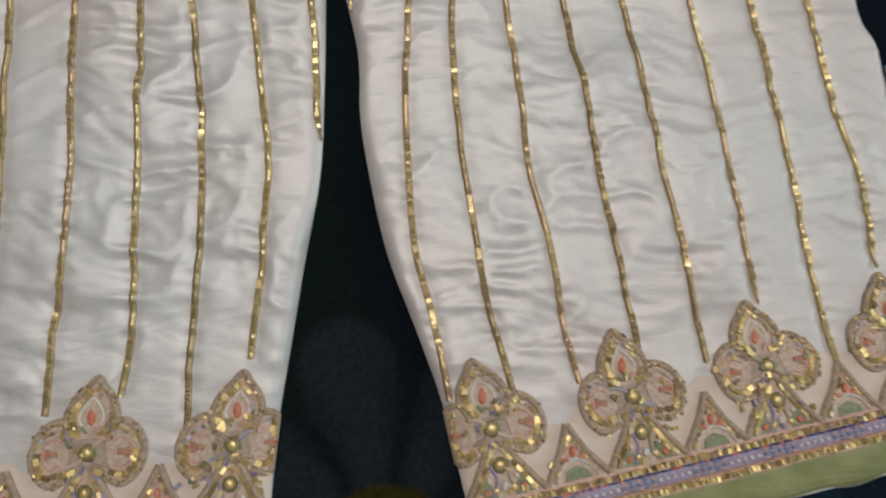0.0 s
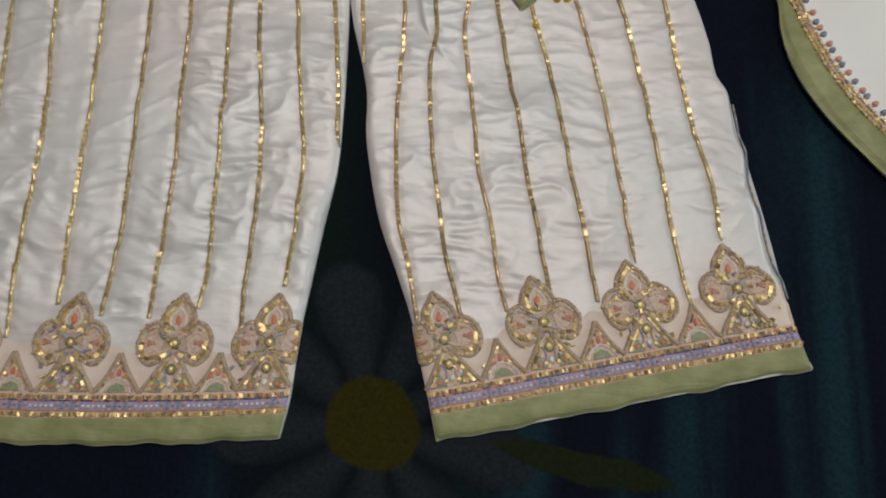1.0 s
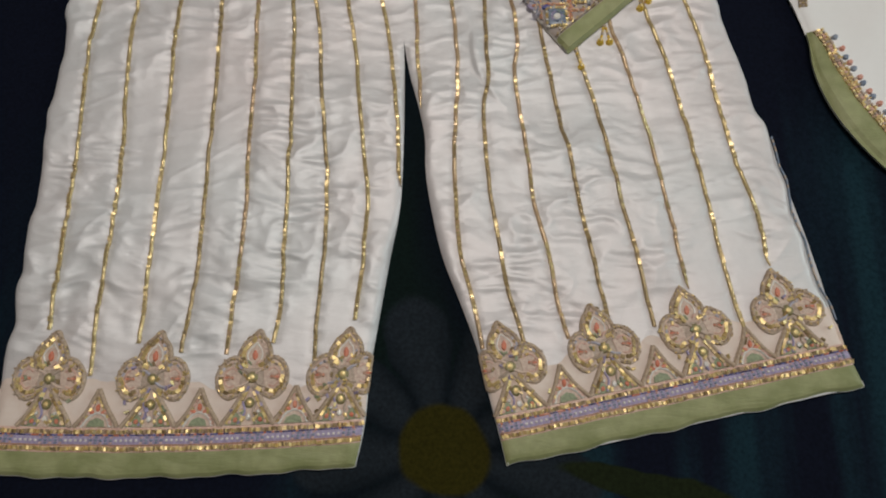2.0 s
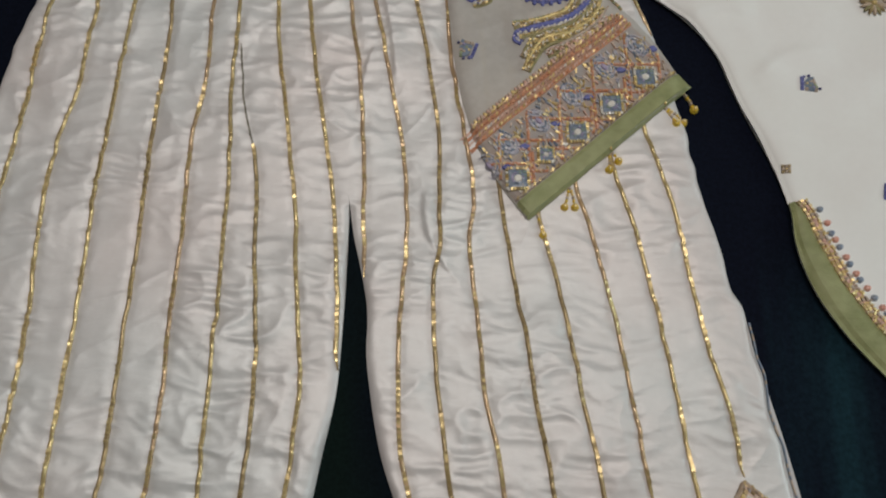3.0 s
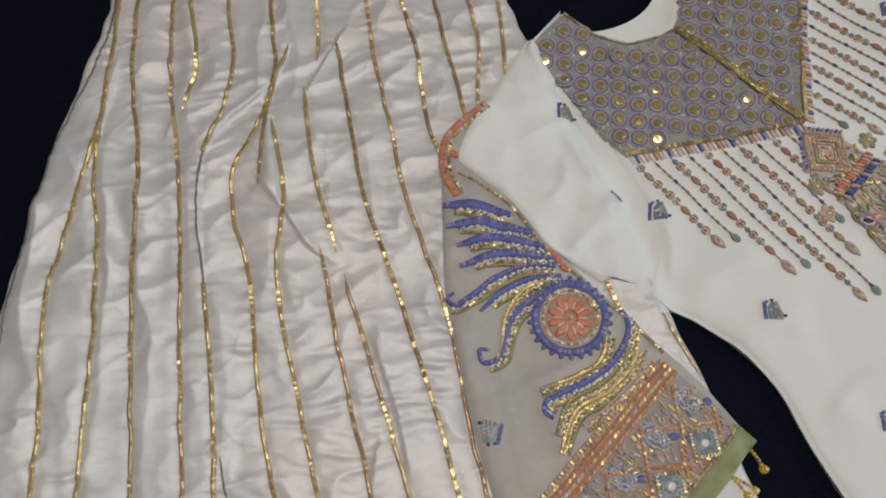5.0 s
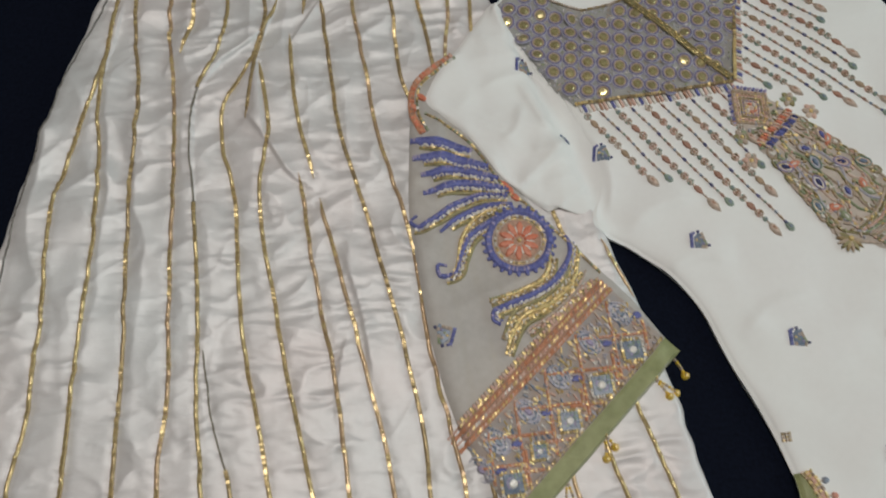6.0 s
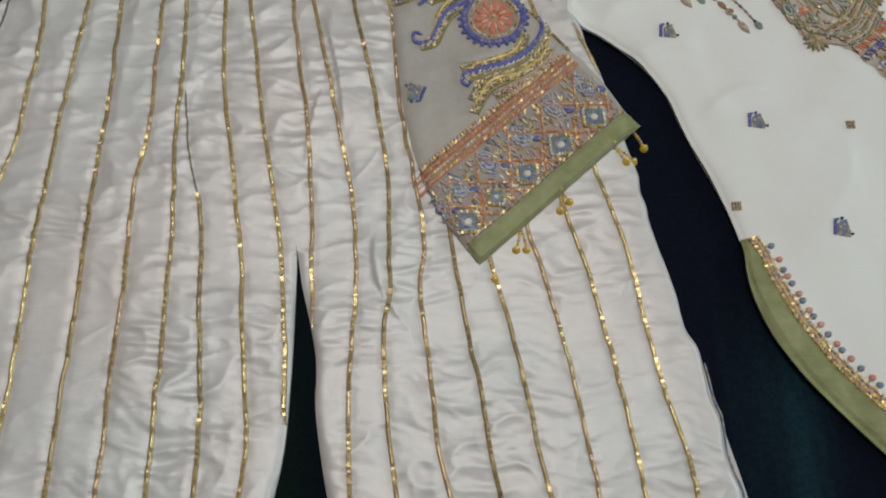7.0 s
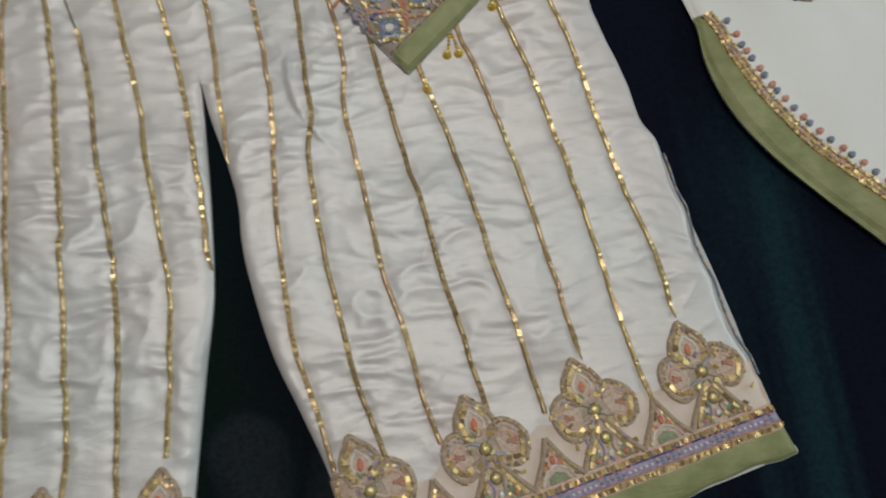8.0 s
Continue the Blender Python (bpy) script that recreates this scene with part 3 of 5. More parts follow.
def bow_left(u, w):
    """The hem sags between its corners and its cut edge waves a little."""
    sag = -0.0062 * np.sin(np.clip(u, 0.0, 1.0) * math.pi) ** 0.7 * np.exp(-w / 0.12)
    return sag + (0.0008 * np.sin(u * 31) + 0.0005 * np.sin(u * 67 + 1)) * np.exp(-w / 0.012)


def bow_right(u, w):
    return (0.0010 * np.sin(u * 23 + 0.6) + 0.0007 * np.sin(u * 51)) * np.exp(-w / 0.012) - 0.0010 * np.exp(-w / 0.05)


LEG_LEFT = Cloth("leg", leg_edges(OUT_LEFT, 21), smooth_line(IN_LEFT, 70) * 1000, 170, 560, satin_height, SATIN, trousers, "crinkled ivory satin trouser leg", 0.006, bow_left)
LEG_RIGHT = Cloth("leg", smooth_line(IN_RIGHT, 70) * 1000, leg_edges(OUT_RIGHT, 23), 170, 560, satin_height, SATIN, trousers, "crinkled ivory satin trouser leg", 0.006, bow_right)
TROUSERS = [LEG_LEFT.tree, LEG_RIGHT.tree]

# the back layer that peeps out beside the outer seam and below the hem
def thin_height(x, y, u, v, side, end):
    return 0.0018 + 0.0009 * vnoise(x / 0.02, y / 0.03, 6)


OUTER = [p for p in OUT_RIGHT if 30 < p[1] < 250]
Cloth("back_layer", [(x - 5, y) for x, y in OUTER], [(x + 3.4 - 3 * (k in (0, len(OUTER) - 1)), y) for k, (x, y) in enumerate(OUTER)], 4, 70, thin_height, LINING, trousers, "", 0.004)


# thin slate line painted as the shade in the gap beside the back layer
def gap_shade():
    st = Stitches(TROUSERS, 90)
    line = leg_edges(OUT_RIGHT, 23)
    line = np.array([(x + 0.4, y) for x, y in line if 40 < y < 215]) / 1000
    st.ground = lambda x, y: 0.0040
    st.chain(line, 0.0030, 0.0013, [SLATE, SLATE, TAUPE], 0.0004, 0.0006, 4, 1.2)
    st.finish("gap_shade", trousers, "slate line painted as shade between leg and back layer")


gap_shade()
CORNERS = np.array((IN_RIGHT[0], OUT_RIGHT[0]), float)
Cloth("hem_lining", [tuple(CORNERS[0] + (CORNERS[1] - CORNERS[0]) * f + (0.3, -0.5)) for f in (0.22, 0.4, 0.7, 1.0)], [tuple(CORNERS[0] + (CORNERS[1] - CORNERS[0]) * f + (-1, 4)) for f in (0.22, 0.4, 0.7, 1.0)], 3, 80, thin_height, LINING, trousers, "", 0.003)


def build_stripe(points, leg, seed, shaded=(9, 9)):
    """A braid of flat gold sequins on a brown cord."""
    st = Stitches(TROUSERS, seed)
    line = smooth_line(points, step=0.0021)
    line[:, 0] += 0.0009 * vnoise(line[:, 1] / 0.018, line[:, 0] * 0 + seed, seed)
    d = np.gradient(line, axis=0)
    d /= np.linalg.norm(d, axis=1)[:, None] + 1e-9
    side = np.stack([-d[:, 1], d[:, 0]], 1)
    keep = [k for k in range(len(line)) if top_of(TROUSERS, *line[k]) is not None]
    if len(keep) < 4:
        return
    runs = np.split(np.array(keep), np.where(np.diff(keep) > 1)[0] + 1)
    keep = max(runs, key=len)
    line, side = line[keep], side[keep]
    # the ends that run out under a crease grow narrow
    count = np.arange(len(line))
    slim = np.ones(len(line))
    for first, far in ((line[0], count), (line[-1], count[::-1])):
        if first[1] > 0.06:
            slim = np.minimum(slim, np.clip((far + 1) / 8, 0.15, 1))
    # a shaded stretch is drawn narrower, its shade put into the colour
    if shaded[0] < 9:
        slim = np.where((line[:, 1] > shaded[0]) & (line[:, 1] < shaded[1]), np.minimum(slim, 0.45), slim)
    half = 0.0020 * slim[:, None]
    tone = st.rng.choice([COPPER, BRAID, BRAID, ANTIQUE])
    st.band(line - side * half, line + side * half, SHADED if shaded[0] < 1 else BROWN, 0.0007, 2)
    in_shade = (line[:, 1] > shaded[0]) & (line[:, 1] < shaded[1])
    for part in np.split(count, np.where(np.diff(in_shade.astype(int)) != 0)[0] + 1):
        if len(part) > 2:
            st.cord(line[part], 0.0036, 0.0011, SHADED if in_shade[part[0]] else tone, 0.0008, slim[part])
    # each braid lies with its own lean, which drifts along it
    lean, sway = st.rng.gauss(0, 8), st.rng.gauss(0, 8)
    still = line[:, 1] * 0
    run = vnoise(line[:, 1] / 0.034, still, seed + 40) * 17 + vnoise(line[:, 1] / 0.10, still, seed + 41) * 15 + lean
    turn = vnoise(line[:, 1] / 0.045, still, seed + 43) * 16 + vnoise(line[:, 1] / 0.12, still, seed + 44) * 12 + sway
    # sequins show in runs; between them the cord turns its dull side up
    shown = vnoise(line[:, 1] / 0.016, still, seed + 47) + 0.5 * vnoise(line[:, 1] / 0.006, still, seed + 48)
    for k in range(1, len(line) - 1):
        dx, dy = line[k + 1] - line[k - 1]
        if shown[k] < 0.05 or in_shade[k]:
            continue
        mat = BRAID if st.rng.random() < 0.8 else tone
        st.piece(line[k][0], line[k][1], dx + st.rng.gauss(0, 0.0006), dy, st.rng.uniform(0.0020, 0.0034), (0.0034 + st.rng.uniform(-0.0007, 0.0005)) * slim[k], 0.0006, mat, 0.0016, 6.0, (run[k], turn[k]))
    st.finish("sequin_stripe", leg.ob, "gold sequin braid")


# height ranges of the dark braid, which paints shade along seam and folds
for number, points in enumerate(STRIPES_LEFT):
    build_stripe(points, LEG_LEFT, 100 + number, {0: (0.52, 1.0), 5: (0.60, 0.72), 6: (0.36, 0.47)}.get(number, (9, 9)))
for number, points in enumerate(STRIPES_RIGHT):
    build_stripe(points, LEG_RIGHT, 200 + number)


# ---- the embroidered hems ----
class Hem:
    """Places on a hem: a metres along it from the share u0, w metres up from its edge."""

    def __init__(self, leg):
        self.leg = leg

    def at(self, u0, a, w):
        return self.leg.at(u0 + a / self.leg.width(w), w)

    def line(self, u0, shape):
        return np.array([self.at(u0, a / 1000, w / 1000) for a, w in shape])

    def share(self, x, w):
        return min(np.linspace(0, 1, 500), key=lambda u: abs(self.leg.at(u, w)[0] - x))


def hem_ground(hem):
    us = np.linspace(0.001, 0.999, 150)
    st = Stitches(TROUSERS, 5)
    st.band(np.array([hem.leg.at(u, -0.0 + 0.0005) for u in us]), np.array([hem.leg.at(u, 0.0205) for u in us]), GREEN, 0.0010, 7)
    st.finish("green_hem", hem.leg.ob, "sage green silk hem")
    st = Stitches(TROUSERS, 6)
    st.band(np.array([hem.leg.at(u, 0.035) for u in us]), np.array([hem.leg.at(u, 0.0730 + 0.004 * math.sin(u * 29) + 0.0015 * math.sin(u * 83)) for u in us]), PEACH, 0.0007, 9)
    st.finish("peach_panel", hem.leg.ob, "peach net behind the embroidery")


def hem_border(hem, seed):
    st = Stitches(TROUSERS, seed)
    us = np.linspace(0.002, 0.998, 170)

    def along(w):
        return np.array([hem.leg.at(u, w) for u in us])

    st.band(along(0.0195), along(0.0385), ROSE, 0.0016, 4)
    st.band(along(0.0252), along(0.0318), LILAC, 0.0022, 3)
    st.chain(along(0.0222), 0.0017, 0.0034, [GOLD, GOLD, GOLD, ANTIQUE], 0.0020, 0.0008, 22, 1.3, 0.0005)
    st.chain(along(0.0352), 0.0018, 0.0034, [GOLD, GOLD, BROWN, ANTIQUE], 0.0020, 0.0009, 20, 1.2, 0.0005)
    st.cord(along(0.0250), 0.0012, 0.0006, DULL, 0.0022)
    st.chain(along(0.0326), 0.0022, 0.0012, [NAVY, BLUE, CORAL], 0.0024, 0.0006, 5)
    length = hem.leg.width(0.03)
    n = int(length / 0.0042)
    for k in range(n):
        u = 0.01 + 0.98 * k / n
        x, y = hem.leg.at(u, 0.0286)
        inside = (k // 5) % 2
        st.dome(x, y, 0.0014 if inside else 0.0017, 0.0013, 0, 0.0008, PEARL if inside else SLATE, 0.0024, 6)
        if not inside:
            for w in (0.0265, 0.0308):
                x, y = hem.leg.at(u, w)
                st.dome(x, y, 0.0016, 0.0008, 0.3, 0.0006, SLATE if k % 2 else ROSE, 0.0024, 6)
    st.finish("beaded_border", hem.leg.ob, "lilac beaded border between gold sequin rows")


def hem_motif(hem, u0, tip, seed, share=0.86):
    """A trefoil of thick cord, sequins and coral seeds on a tent of gold lines."""
    st = Stitches(TROUSERS, seed)
    k = (tip - 38.0) / 76.0

    def put(shape):
        shape = np.array(shape, float)
        return hem.line(u0, np.stack([shape[:, 0] * share, 38 + (shape[:, 1] - 41) * k], 1))

    def keep(line):
        return np.array([p for p in line if top_of(TROUSERS, *p) is not None] or line)

    def curve(points, step=0.0016):
        return keep(put(smooth_line(points, step=step) * 1000))

    outlines = [
        ([(-11, 85), (-15.5, 95), (-12, 105), (-5, 112), (0, 117), (5, 112), (12, 105), (15.5, 95), (11, 85)], (0, 98), 90),
        ([(-9, 90), (-19, 95), (-29, 90), (-34, 80), (-31, 69), (-22, 63), (-12, 66)], (-21, 79), 180),
        ([(9, 90), (19, 95), (29, 90), (34, 80), (31, 69), (22, 63), (12, 66)], (21, 79), 0),
    ]
    petals = []
    for number, (outline, heart, turn) in enumerate(outlines):
        line = curve(outline)
        mid = put([heart])[0]
        if top_of(TROUSERS, *mid) is None or len(line) < 12:
            continue
        pt = Stitches(TROUSERS, seed * 7 + number)
        pt.fill(line, BLUSH, 0.0011, 0.0006)
        pt.cord(line, 0.0042, 0.0016, CHENILLE, 0.0014)
        pt.chain(line, 0.0019, 0.0013, [BROWN, TAUPE, GOLD, ANTIQUE], 0.0028, 0.0006, 20, 0.9, 0.0017)
        inner = mid + (line - mid) * 0.72
        # sequins catch the light on one flank only
        cut = inner[: len(inner) // 2] if number == 0 else inner[len(inner) // 2 :]
        pt.chain(cut, 0.0030, 0.0034, [GOLD, GOLD, GOLD, ANTIQUE], 0.0022, 0.0011, 18, 1.3, 0.0009)
        rest = inner[len(inner) // 2 :] if number == 0 else inner[: len(inner) // 2]
        pt.chain(rest, 0.0028, 0.0020, [GOLD, TAUPE, BLUSH, ANTIQUE, RINGS], 0.0018, 0.0009, 18, 1.2, 0.0010)
        pt.cord(mid + (line - mid) * 0.47, 0.0018, 0.0008, PEARL if number == 0 else ROSE, 0.0016)
        if number == 0:
            pt.dome(mid[0], mid[1] - 0.001, 0.0050, 0.0027, radians(turn), 0.0014, CORAL, 0.0019, 9, 0.5)
            for a in (-4.2, 4.2):
                q = put([(a, 91)])[0]
                pt.dome(q[0], q[1], 0.0036, 0.0012, radians(90 - a * 9), 0.0010, MINT if a < 0 else ROSE, 0.0020, 7)
        else:
            for a in (-32, 0, 32):
                b = radians(turn + a)
                pt.dome(mid[0] + 0.0012 * math.cos(b), mid[1] + 0.0012 * math.sin(b), 0.0048, 0.0014, b, 0.0012, CORAL if a == 0 else DULL, 0.0019, 8)
        petals.append(pt)
    # arcs and a gold bead in the middle
    core = put([(0, 79)])[0]
    st.fill(circle(core[0], core[1], 0.0125, n=16), TAUPE, 0.0009, 0.0004)
    for a, b in ((-1, 1), (1, 1), (-1, -1), (1, -1)):
        st.cord(curve([(a * 3, 79 + b * 3), (a * 8, 79 + b * 6), (a * 14, 79 + b * 7)]), 0.0024, 0.0012, (TAUPE, BLUSH, RINGS, TAUPE)[(seed + a + b) % 4], 0.0018)
        q = put([(a * 8, 79 + b * 9.5)])[0]
        st.piece(q[0], q[1], a, b * 0.5, 0.0052, 0.0034, 0.0010, GOLD, 0.0026, 16)
    c = put([(0, 79)])[0]
    st.dome(c[0], c[1], 0.0050, 0.0050, 0, 0.0010, OLIVE, 0.0020, 12)
    st.dome(c[0], c[1], 0.0028, 0.0028, 0, 0.0016, GOLD, 0.0026, 10)
    # tent
    tent = keep(put([(0, 72), (8, 62), (16, 52), (24, 42), (12, 41.5), (0, 41), (-12, 41.5), (-24, 42), (-16, 52), (-8, 62)]))
    if len(tent) > 5:
        st.fill(tent, BLUSH, 0.0010, 0.0005)
    for sign in (-1, 1):
        leaf = keep(put([(sign * 5, 42), (sign * 8, 49), (sign * 13, 53), (sign * 19, 47), (sign * 22, 42)]))
        if len(leaf) > 4:
            st.fill(leaf, MINT, 0.0015, 0.0006)
        st.cord(curve([(sign * 5, 70), (sign * 14, 57), (sign * 26, 42)]), 0.0040, 0.0016, CHENILLE, 0.0018)
        st.chain(curve([(sign * 3, 68), (sign * 11, 56), (sign * 20, 43)]), 0.0042, 0.0026, [GOLD, GOLD, ANTIQUE], 0.0024, 0.0009, 14, 1.1)
        st.cord(curve([(sign * 2, 72), (sign * 7, 62), (sign * 4, 52), (sign * 9, 43)]), 0.0020, 0.0010, LILAC if sign < 0 else TAUPE, 0.0020)
        for a, w, mat, r in ((12, 46, CORAL, 2.0), (17, 44.5, ROSE, 1.7), (6, 46, GOLD, 1.9), (9, 52, PEARL, 1.5)):
            p = put([(sign * a, w)])[0]
            st.dome(p[0], p[1], r / 1000, r / 1000 * 1.2, 0.4 * sign, 0.001, mat, 0.0026, 7)
    p = put([(0, 59)])[0]
    st.dome(p[0], p[1], 0.0044, 0.0048, 0, 0.0009, OLIVE, 0.0022, 10)
    st.dome(p[0], p[1], 0.0027, 0.0030, 0, 0.0016, GOLD, 0.0026, 8)
    p = put([(0, 48)])[0]
    st.dome(p[0], p[1], 0.0024, 0.0030, 0, 0.001, PEARL, 0.0028, 7)
    for _ in range(24):
        p = put([(st.rng.gauss(0, 15), st.rng.uniform(44, 94))])[0]
        st.piece(p[0], p[1], st.rng.uniform(-1, 1), st.rng.uniform(-1, 1), 0.0040, 0.0021, 0.0008, st.rng.choice([GOLD, GOLD, GOLD, GOLD, ANTIQUE, LILAC, MINT]), 0.0030, 22)
    motif = st.finish("embroidered_motif", trousers, "gold and coral trefoil embroidery")
    for pt in petals:
        pt.finish("petal", motif, "brown-corded petal with a coral heart")


def hem_peak(hem, u0, tall, seed):
    """The small pointed tent between two trefoils: a cord zigzag over a coral and sage fan."""
    st = Stitches(TROUSERS, seed)

    def put(shape):
        line = hem.line(u0, np.array(shape, float) - (0, 3))
        return np.array([p for p in line if top_of(TROUSERS, *p) is not None] or line)

    st.fill(put([(0, tall - 2), (8, 56), (15, 42), (0, 41), (-15, 42), (-8, 56)]), BLUSH, 0.0010, 0.0005)
    st.fill(put([(8, 42), (6, 47), (0, 49.5), (-6, 47), (-8, 42)]), MINT, 0.0016, 0.0006)
    st.cord(put(smooth_line([(-12, 42), (-8, 49), (0, 53), (8, 49), (12, 42)], step=0.0016) * 1000), 0.0024, 0.0010, PEARL, 0.0018)
    for sign in (-1, 1):
        st.cord(put(smooth_line([(0, tall + 1), (sign * 8, 56), (sign * 18, 42)], step=0.0018) * 1000), 0.0040, 0.0017, CHENILLE, 0.0016)
        st.chain(put(smooth_line([(0, tall - 5), (sign * 7, 53), (sign * 13, 43)], step=0.002) * 1000), 0.0032, 0.0020, [GOLD, ANTIQUE, ROSE], 0.0022, 0.0008, 15)
        p = hem.line(u0, [(sign * 5.5, 51)])[0]
        st.dome(p[0], p[1], 0.0042, 0.0018, radians(30 if sign > 0 else 150), 0.001, CORAL, 0.0020, 7)
    p = hem.line(u0, [(0, 54)])[0]
    st.dome(p[0], p[1], 0.0034, 0.0020, radians(90), 0.0012, CORAL, 0.0022, 7)
    st.finish("embroidered_peak", trousers, "rose and gold pointed embroidery")


HEM_LEFT, HEM_RIGHT = Hem(LEG_LEFT), Hem(LEG_RIGHT)
for hem, tips, base in ((HEM_LEFT, (-354, -265, -181, -103), 300), (HEM_RIGHT, (22, 102, 181, 261), 340)):
    hem_ground(hem)
    hem_border(hem, base)
    shares = [hem.share(t / 1000, 0.112) for t in tips]
    for number, u in enumerate(shares):
        hem_motif(hem, u, 116 if hem is HEM_LEFT else 113, base + 1 + number)
    middles = [(p + q) / 2 for p, q in zip(shares, shares[1:])]
    for number, u in enumerate(middles):
        hem_peak(hem, u, 71, base + 20 + number)

# ---- the tunic ----
tunic = empty("tunic", "white embroidered tunic with bead fringes and green trim", "tunic", "garments on the bed")
HEART, DOWN, SIDE = np.array((0.349, 0.703)), np.array((0.665, -0.747)), np.array((0.747, 0.665))


def on_tunic(s, t):
    """A place s metres down the tunic's middle and t metres to its far side, from the point of the yoke."""
    return HEART + s * DOWN + t * SIDE


HALF = smooth_line([(-236, 60), (-234, 110), (-165, 128), (-102, 139), (-50, 165), (-15, 200), (-3, 219), (41, 211), (84, 206), (120, 210), (155, 225), (190, 239), (222, 250), (250, 262), (275, 275), (296, 293), (318, 306), (341, 315), (377, 322), (428, 324), (480, 323), (700, 330)], 240)
NECK = np.array([(-236, 60), (-199, 57), (-168, 41), (-152, 15), (-147, 0), (700, 0)]) / 1000


TUNIC_FOLDS = (
    ([(196, 560), (206, 590), (204, 625), (190, 660)], 0.0050, -1), ([(215, 545), (245, 570), (290, 580)], 0.0045, 1),
    ([(240, 505), (275, 520), (315, 515)], 0.0040, 1), ([(300, 440), (335, 470), (385, 480)], 0.0040, -1), ([(395, 330), (430, 380), (440, 430)], 0.0035, 1),
)


def build_tunic_body():
    verts, faces = [], []
    s = np.r_[np.linspace(-0.236, -0.14, 36), np.linspace(-0.137, 0.7, 210)]
    outer, inner = np.interp(s, HALF[:, 0], HALF[:, 1]), np.interp(s, NECK[:, 0], NECK[:, 1])
    nu = 64
    for sign in (-1, 1):
        u = np.linspace(0, 1, nu + 1)[None]
        t = sign * (inner[:, None] * (1 - u) + outer[:, None] * u)
        P = HEART + s[:, None, None] * DOWN + t[..., None] * SIDE
        x, y = P[..., 0], P[..., 1]
        z = rest_on(TROUSERS, x, y, 0.0035, 8)
        wx, wy = x + 0.02 * vnoise(x / 0.09, y / 0.09, 31), y + 0.02 * vnoise(x / 0.08, y / 0.1, 32)
        z += 0.0050 * vnoise(wx / 0.10, wy / 0.10, 33) + 0.0022 * (1 - np.abs(vnoise(wx / 0.08, wy / 0.05, 34))) + 0.0012 * vnoise(wx / 0.03, wy / 0.03, 35) + 0.003
        z += fold_height(x, y, TUNIC_FOLDS, 0.020, 0.006)
        rim = np.minimum(1 - u, 9) * (outer - inner)[:, None]
        z -= 0.0045 * np.exp(-rim / 0.004)
        n = len(verts)
        verts += np.dstack([x, y, z]).reshape(-1, 3).tolist()
        w = nu + 1
        for j in range(len(s) - 1):
            for i in range(nu):
                f = (n + j * w + i, n + j * w + i + 1, n + (j + 1) * w + i + 1, n + (j + 1) * w + i)
                faces.append(f if sign < 0 else f[::-1])
        # outer rim and neck rim
        for col in (nu, 0):
            m = len(verts)
            rows = range(len(s)) if col else range(37)
            verts += [(verts[n + j * w + col][0], verts[n + j * w + col][1], max(0.0, verts[n + j * w + col][2] - 0.006)) for j in rows]
            for j in list(rows)[:-1]:
                faces.append((n + j * w + col, n + (j + 1) * w + col, m + j + 1, m + j))
    tree = BVHTree.FromPolygons([Vector(v) for v in verts], faces)
    return mesh_object("body", verts, faces, [CREPE], tunic, "plain white crepe front"), tree


BODY, BODY_TREE = build_tunic_body()
Cloth("back_neck", [tuple(1000 * on_tunic(-0.180 - 0.024 * (t / 57) ** 2, t / 1000)) for t in (-60, -40, -20, 0, 20, 40, 60)], [tuple(1000 * on_tunic(-0.130, t / 1000)) for t in (-66, -44, -22, 0, 22, 44, 66)], 14, 40, lambda x, y, u, v, s, e: 0.004 + 0.0008 * vnoise(x / 0.02, y / 0.02, 41), CREPE, tunic, "white back of the neck", 0.004)


def sleeve_low_height(x, y, u, v, side, end):
    z = rest_on(TROUSERS + [BODY_TREE], x, y, 0.0045, 14)
    wx = x + 0.01 * vnoise(x / 0.05, y / 0.05, 51)
    z += 0.0016 * vnoise(wx / 0.05, y / 0.06, 52) + 0.0016
    return z - 0.004 * np.exp(-side / 0.004)


SLEEVE_LOW = Cloth("sleeve", [(62, 746), (44, 734), (27, 717), (19, 676), (15, 629), (12, 571), (16, 527), (28, 436), (41, 384), (56, 348), (91, 298)], [(72, 742), (82, 706), (77, 659), (101, 614), (123, 582), (143, 559), (164, 536), (185, 509), (209, 481), (230, 453), (245, 435)], 60, 150, sleeve_low_height, ORGANZA, tunic, "sheer beige organza sleeve with blue embroidery", 0.003)


SLEEVE_FOLDS = (
    ([(112, 588), (127, 604), (152, 627), (176, 646)], 0.0060, 1), ([(140, 566), (150, 574), (170, 588), (190, 604)], 0.0026, 1),
    ([(100, 640), (118, 655), (128, 690)], 0.0040, -1), ([(128, 715), (142, 678), (150, 655)], 0.0040, 1),
)


def sleeve_top_height(x, y, u, v, side, end):
    z = rest_on(TROUSERS + [BODY_TREE, SLEEVE_LOW.tree], x, y, 0.003, 16)
    wx = x + 0.015 * vnoise(x / 0.06, y / 0.06, 61)
    fold = 1 - np.abs(vnoise((wx - 0.6 * y) / 0.035, (y + 0.5 * x) / 0.09, 62))
    fade = np.clip((1 - u) / 0.45, 0, 1)
    fade = fade * fade * (3 - 2 * fade)
    z += fade * (0.0024 * fold + 0.0018 * vnoise(wx / 0.05, y / 0.05, 63) + 0.003)
    z += fold_height(x, y, SLEEVE_FOLDS, 0.014, 0.004)
    return z - 0.0028 - np.where(u < 0.5, 0.004 * np.exp(-side / 0.005), 0.0012 * np.exp(-side / 0.012))


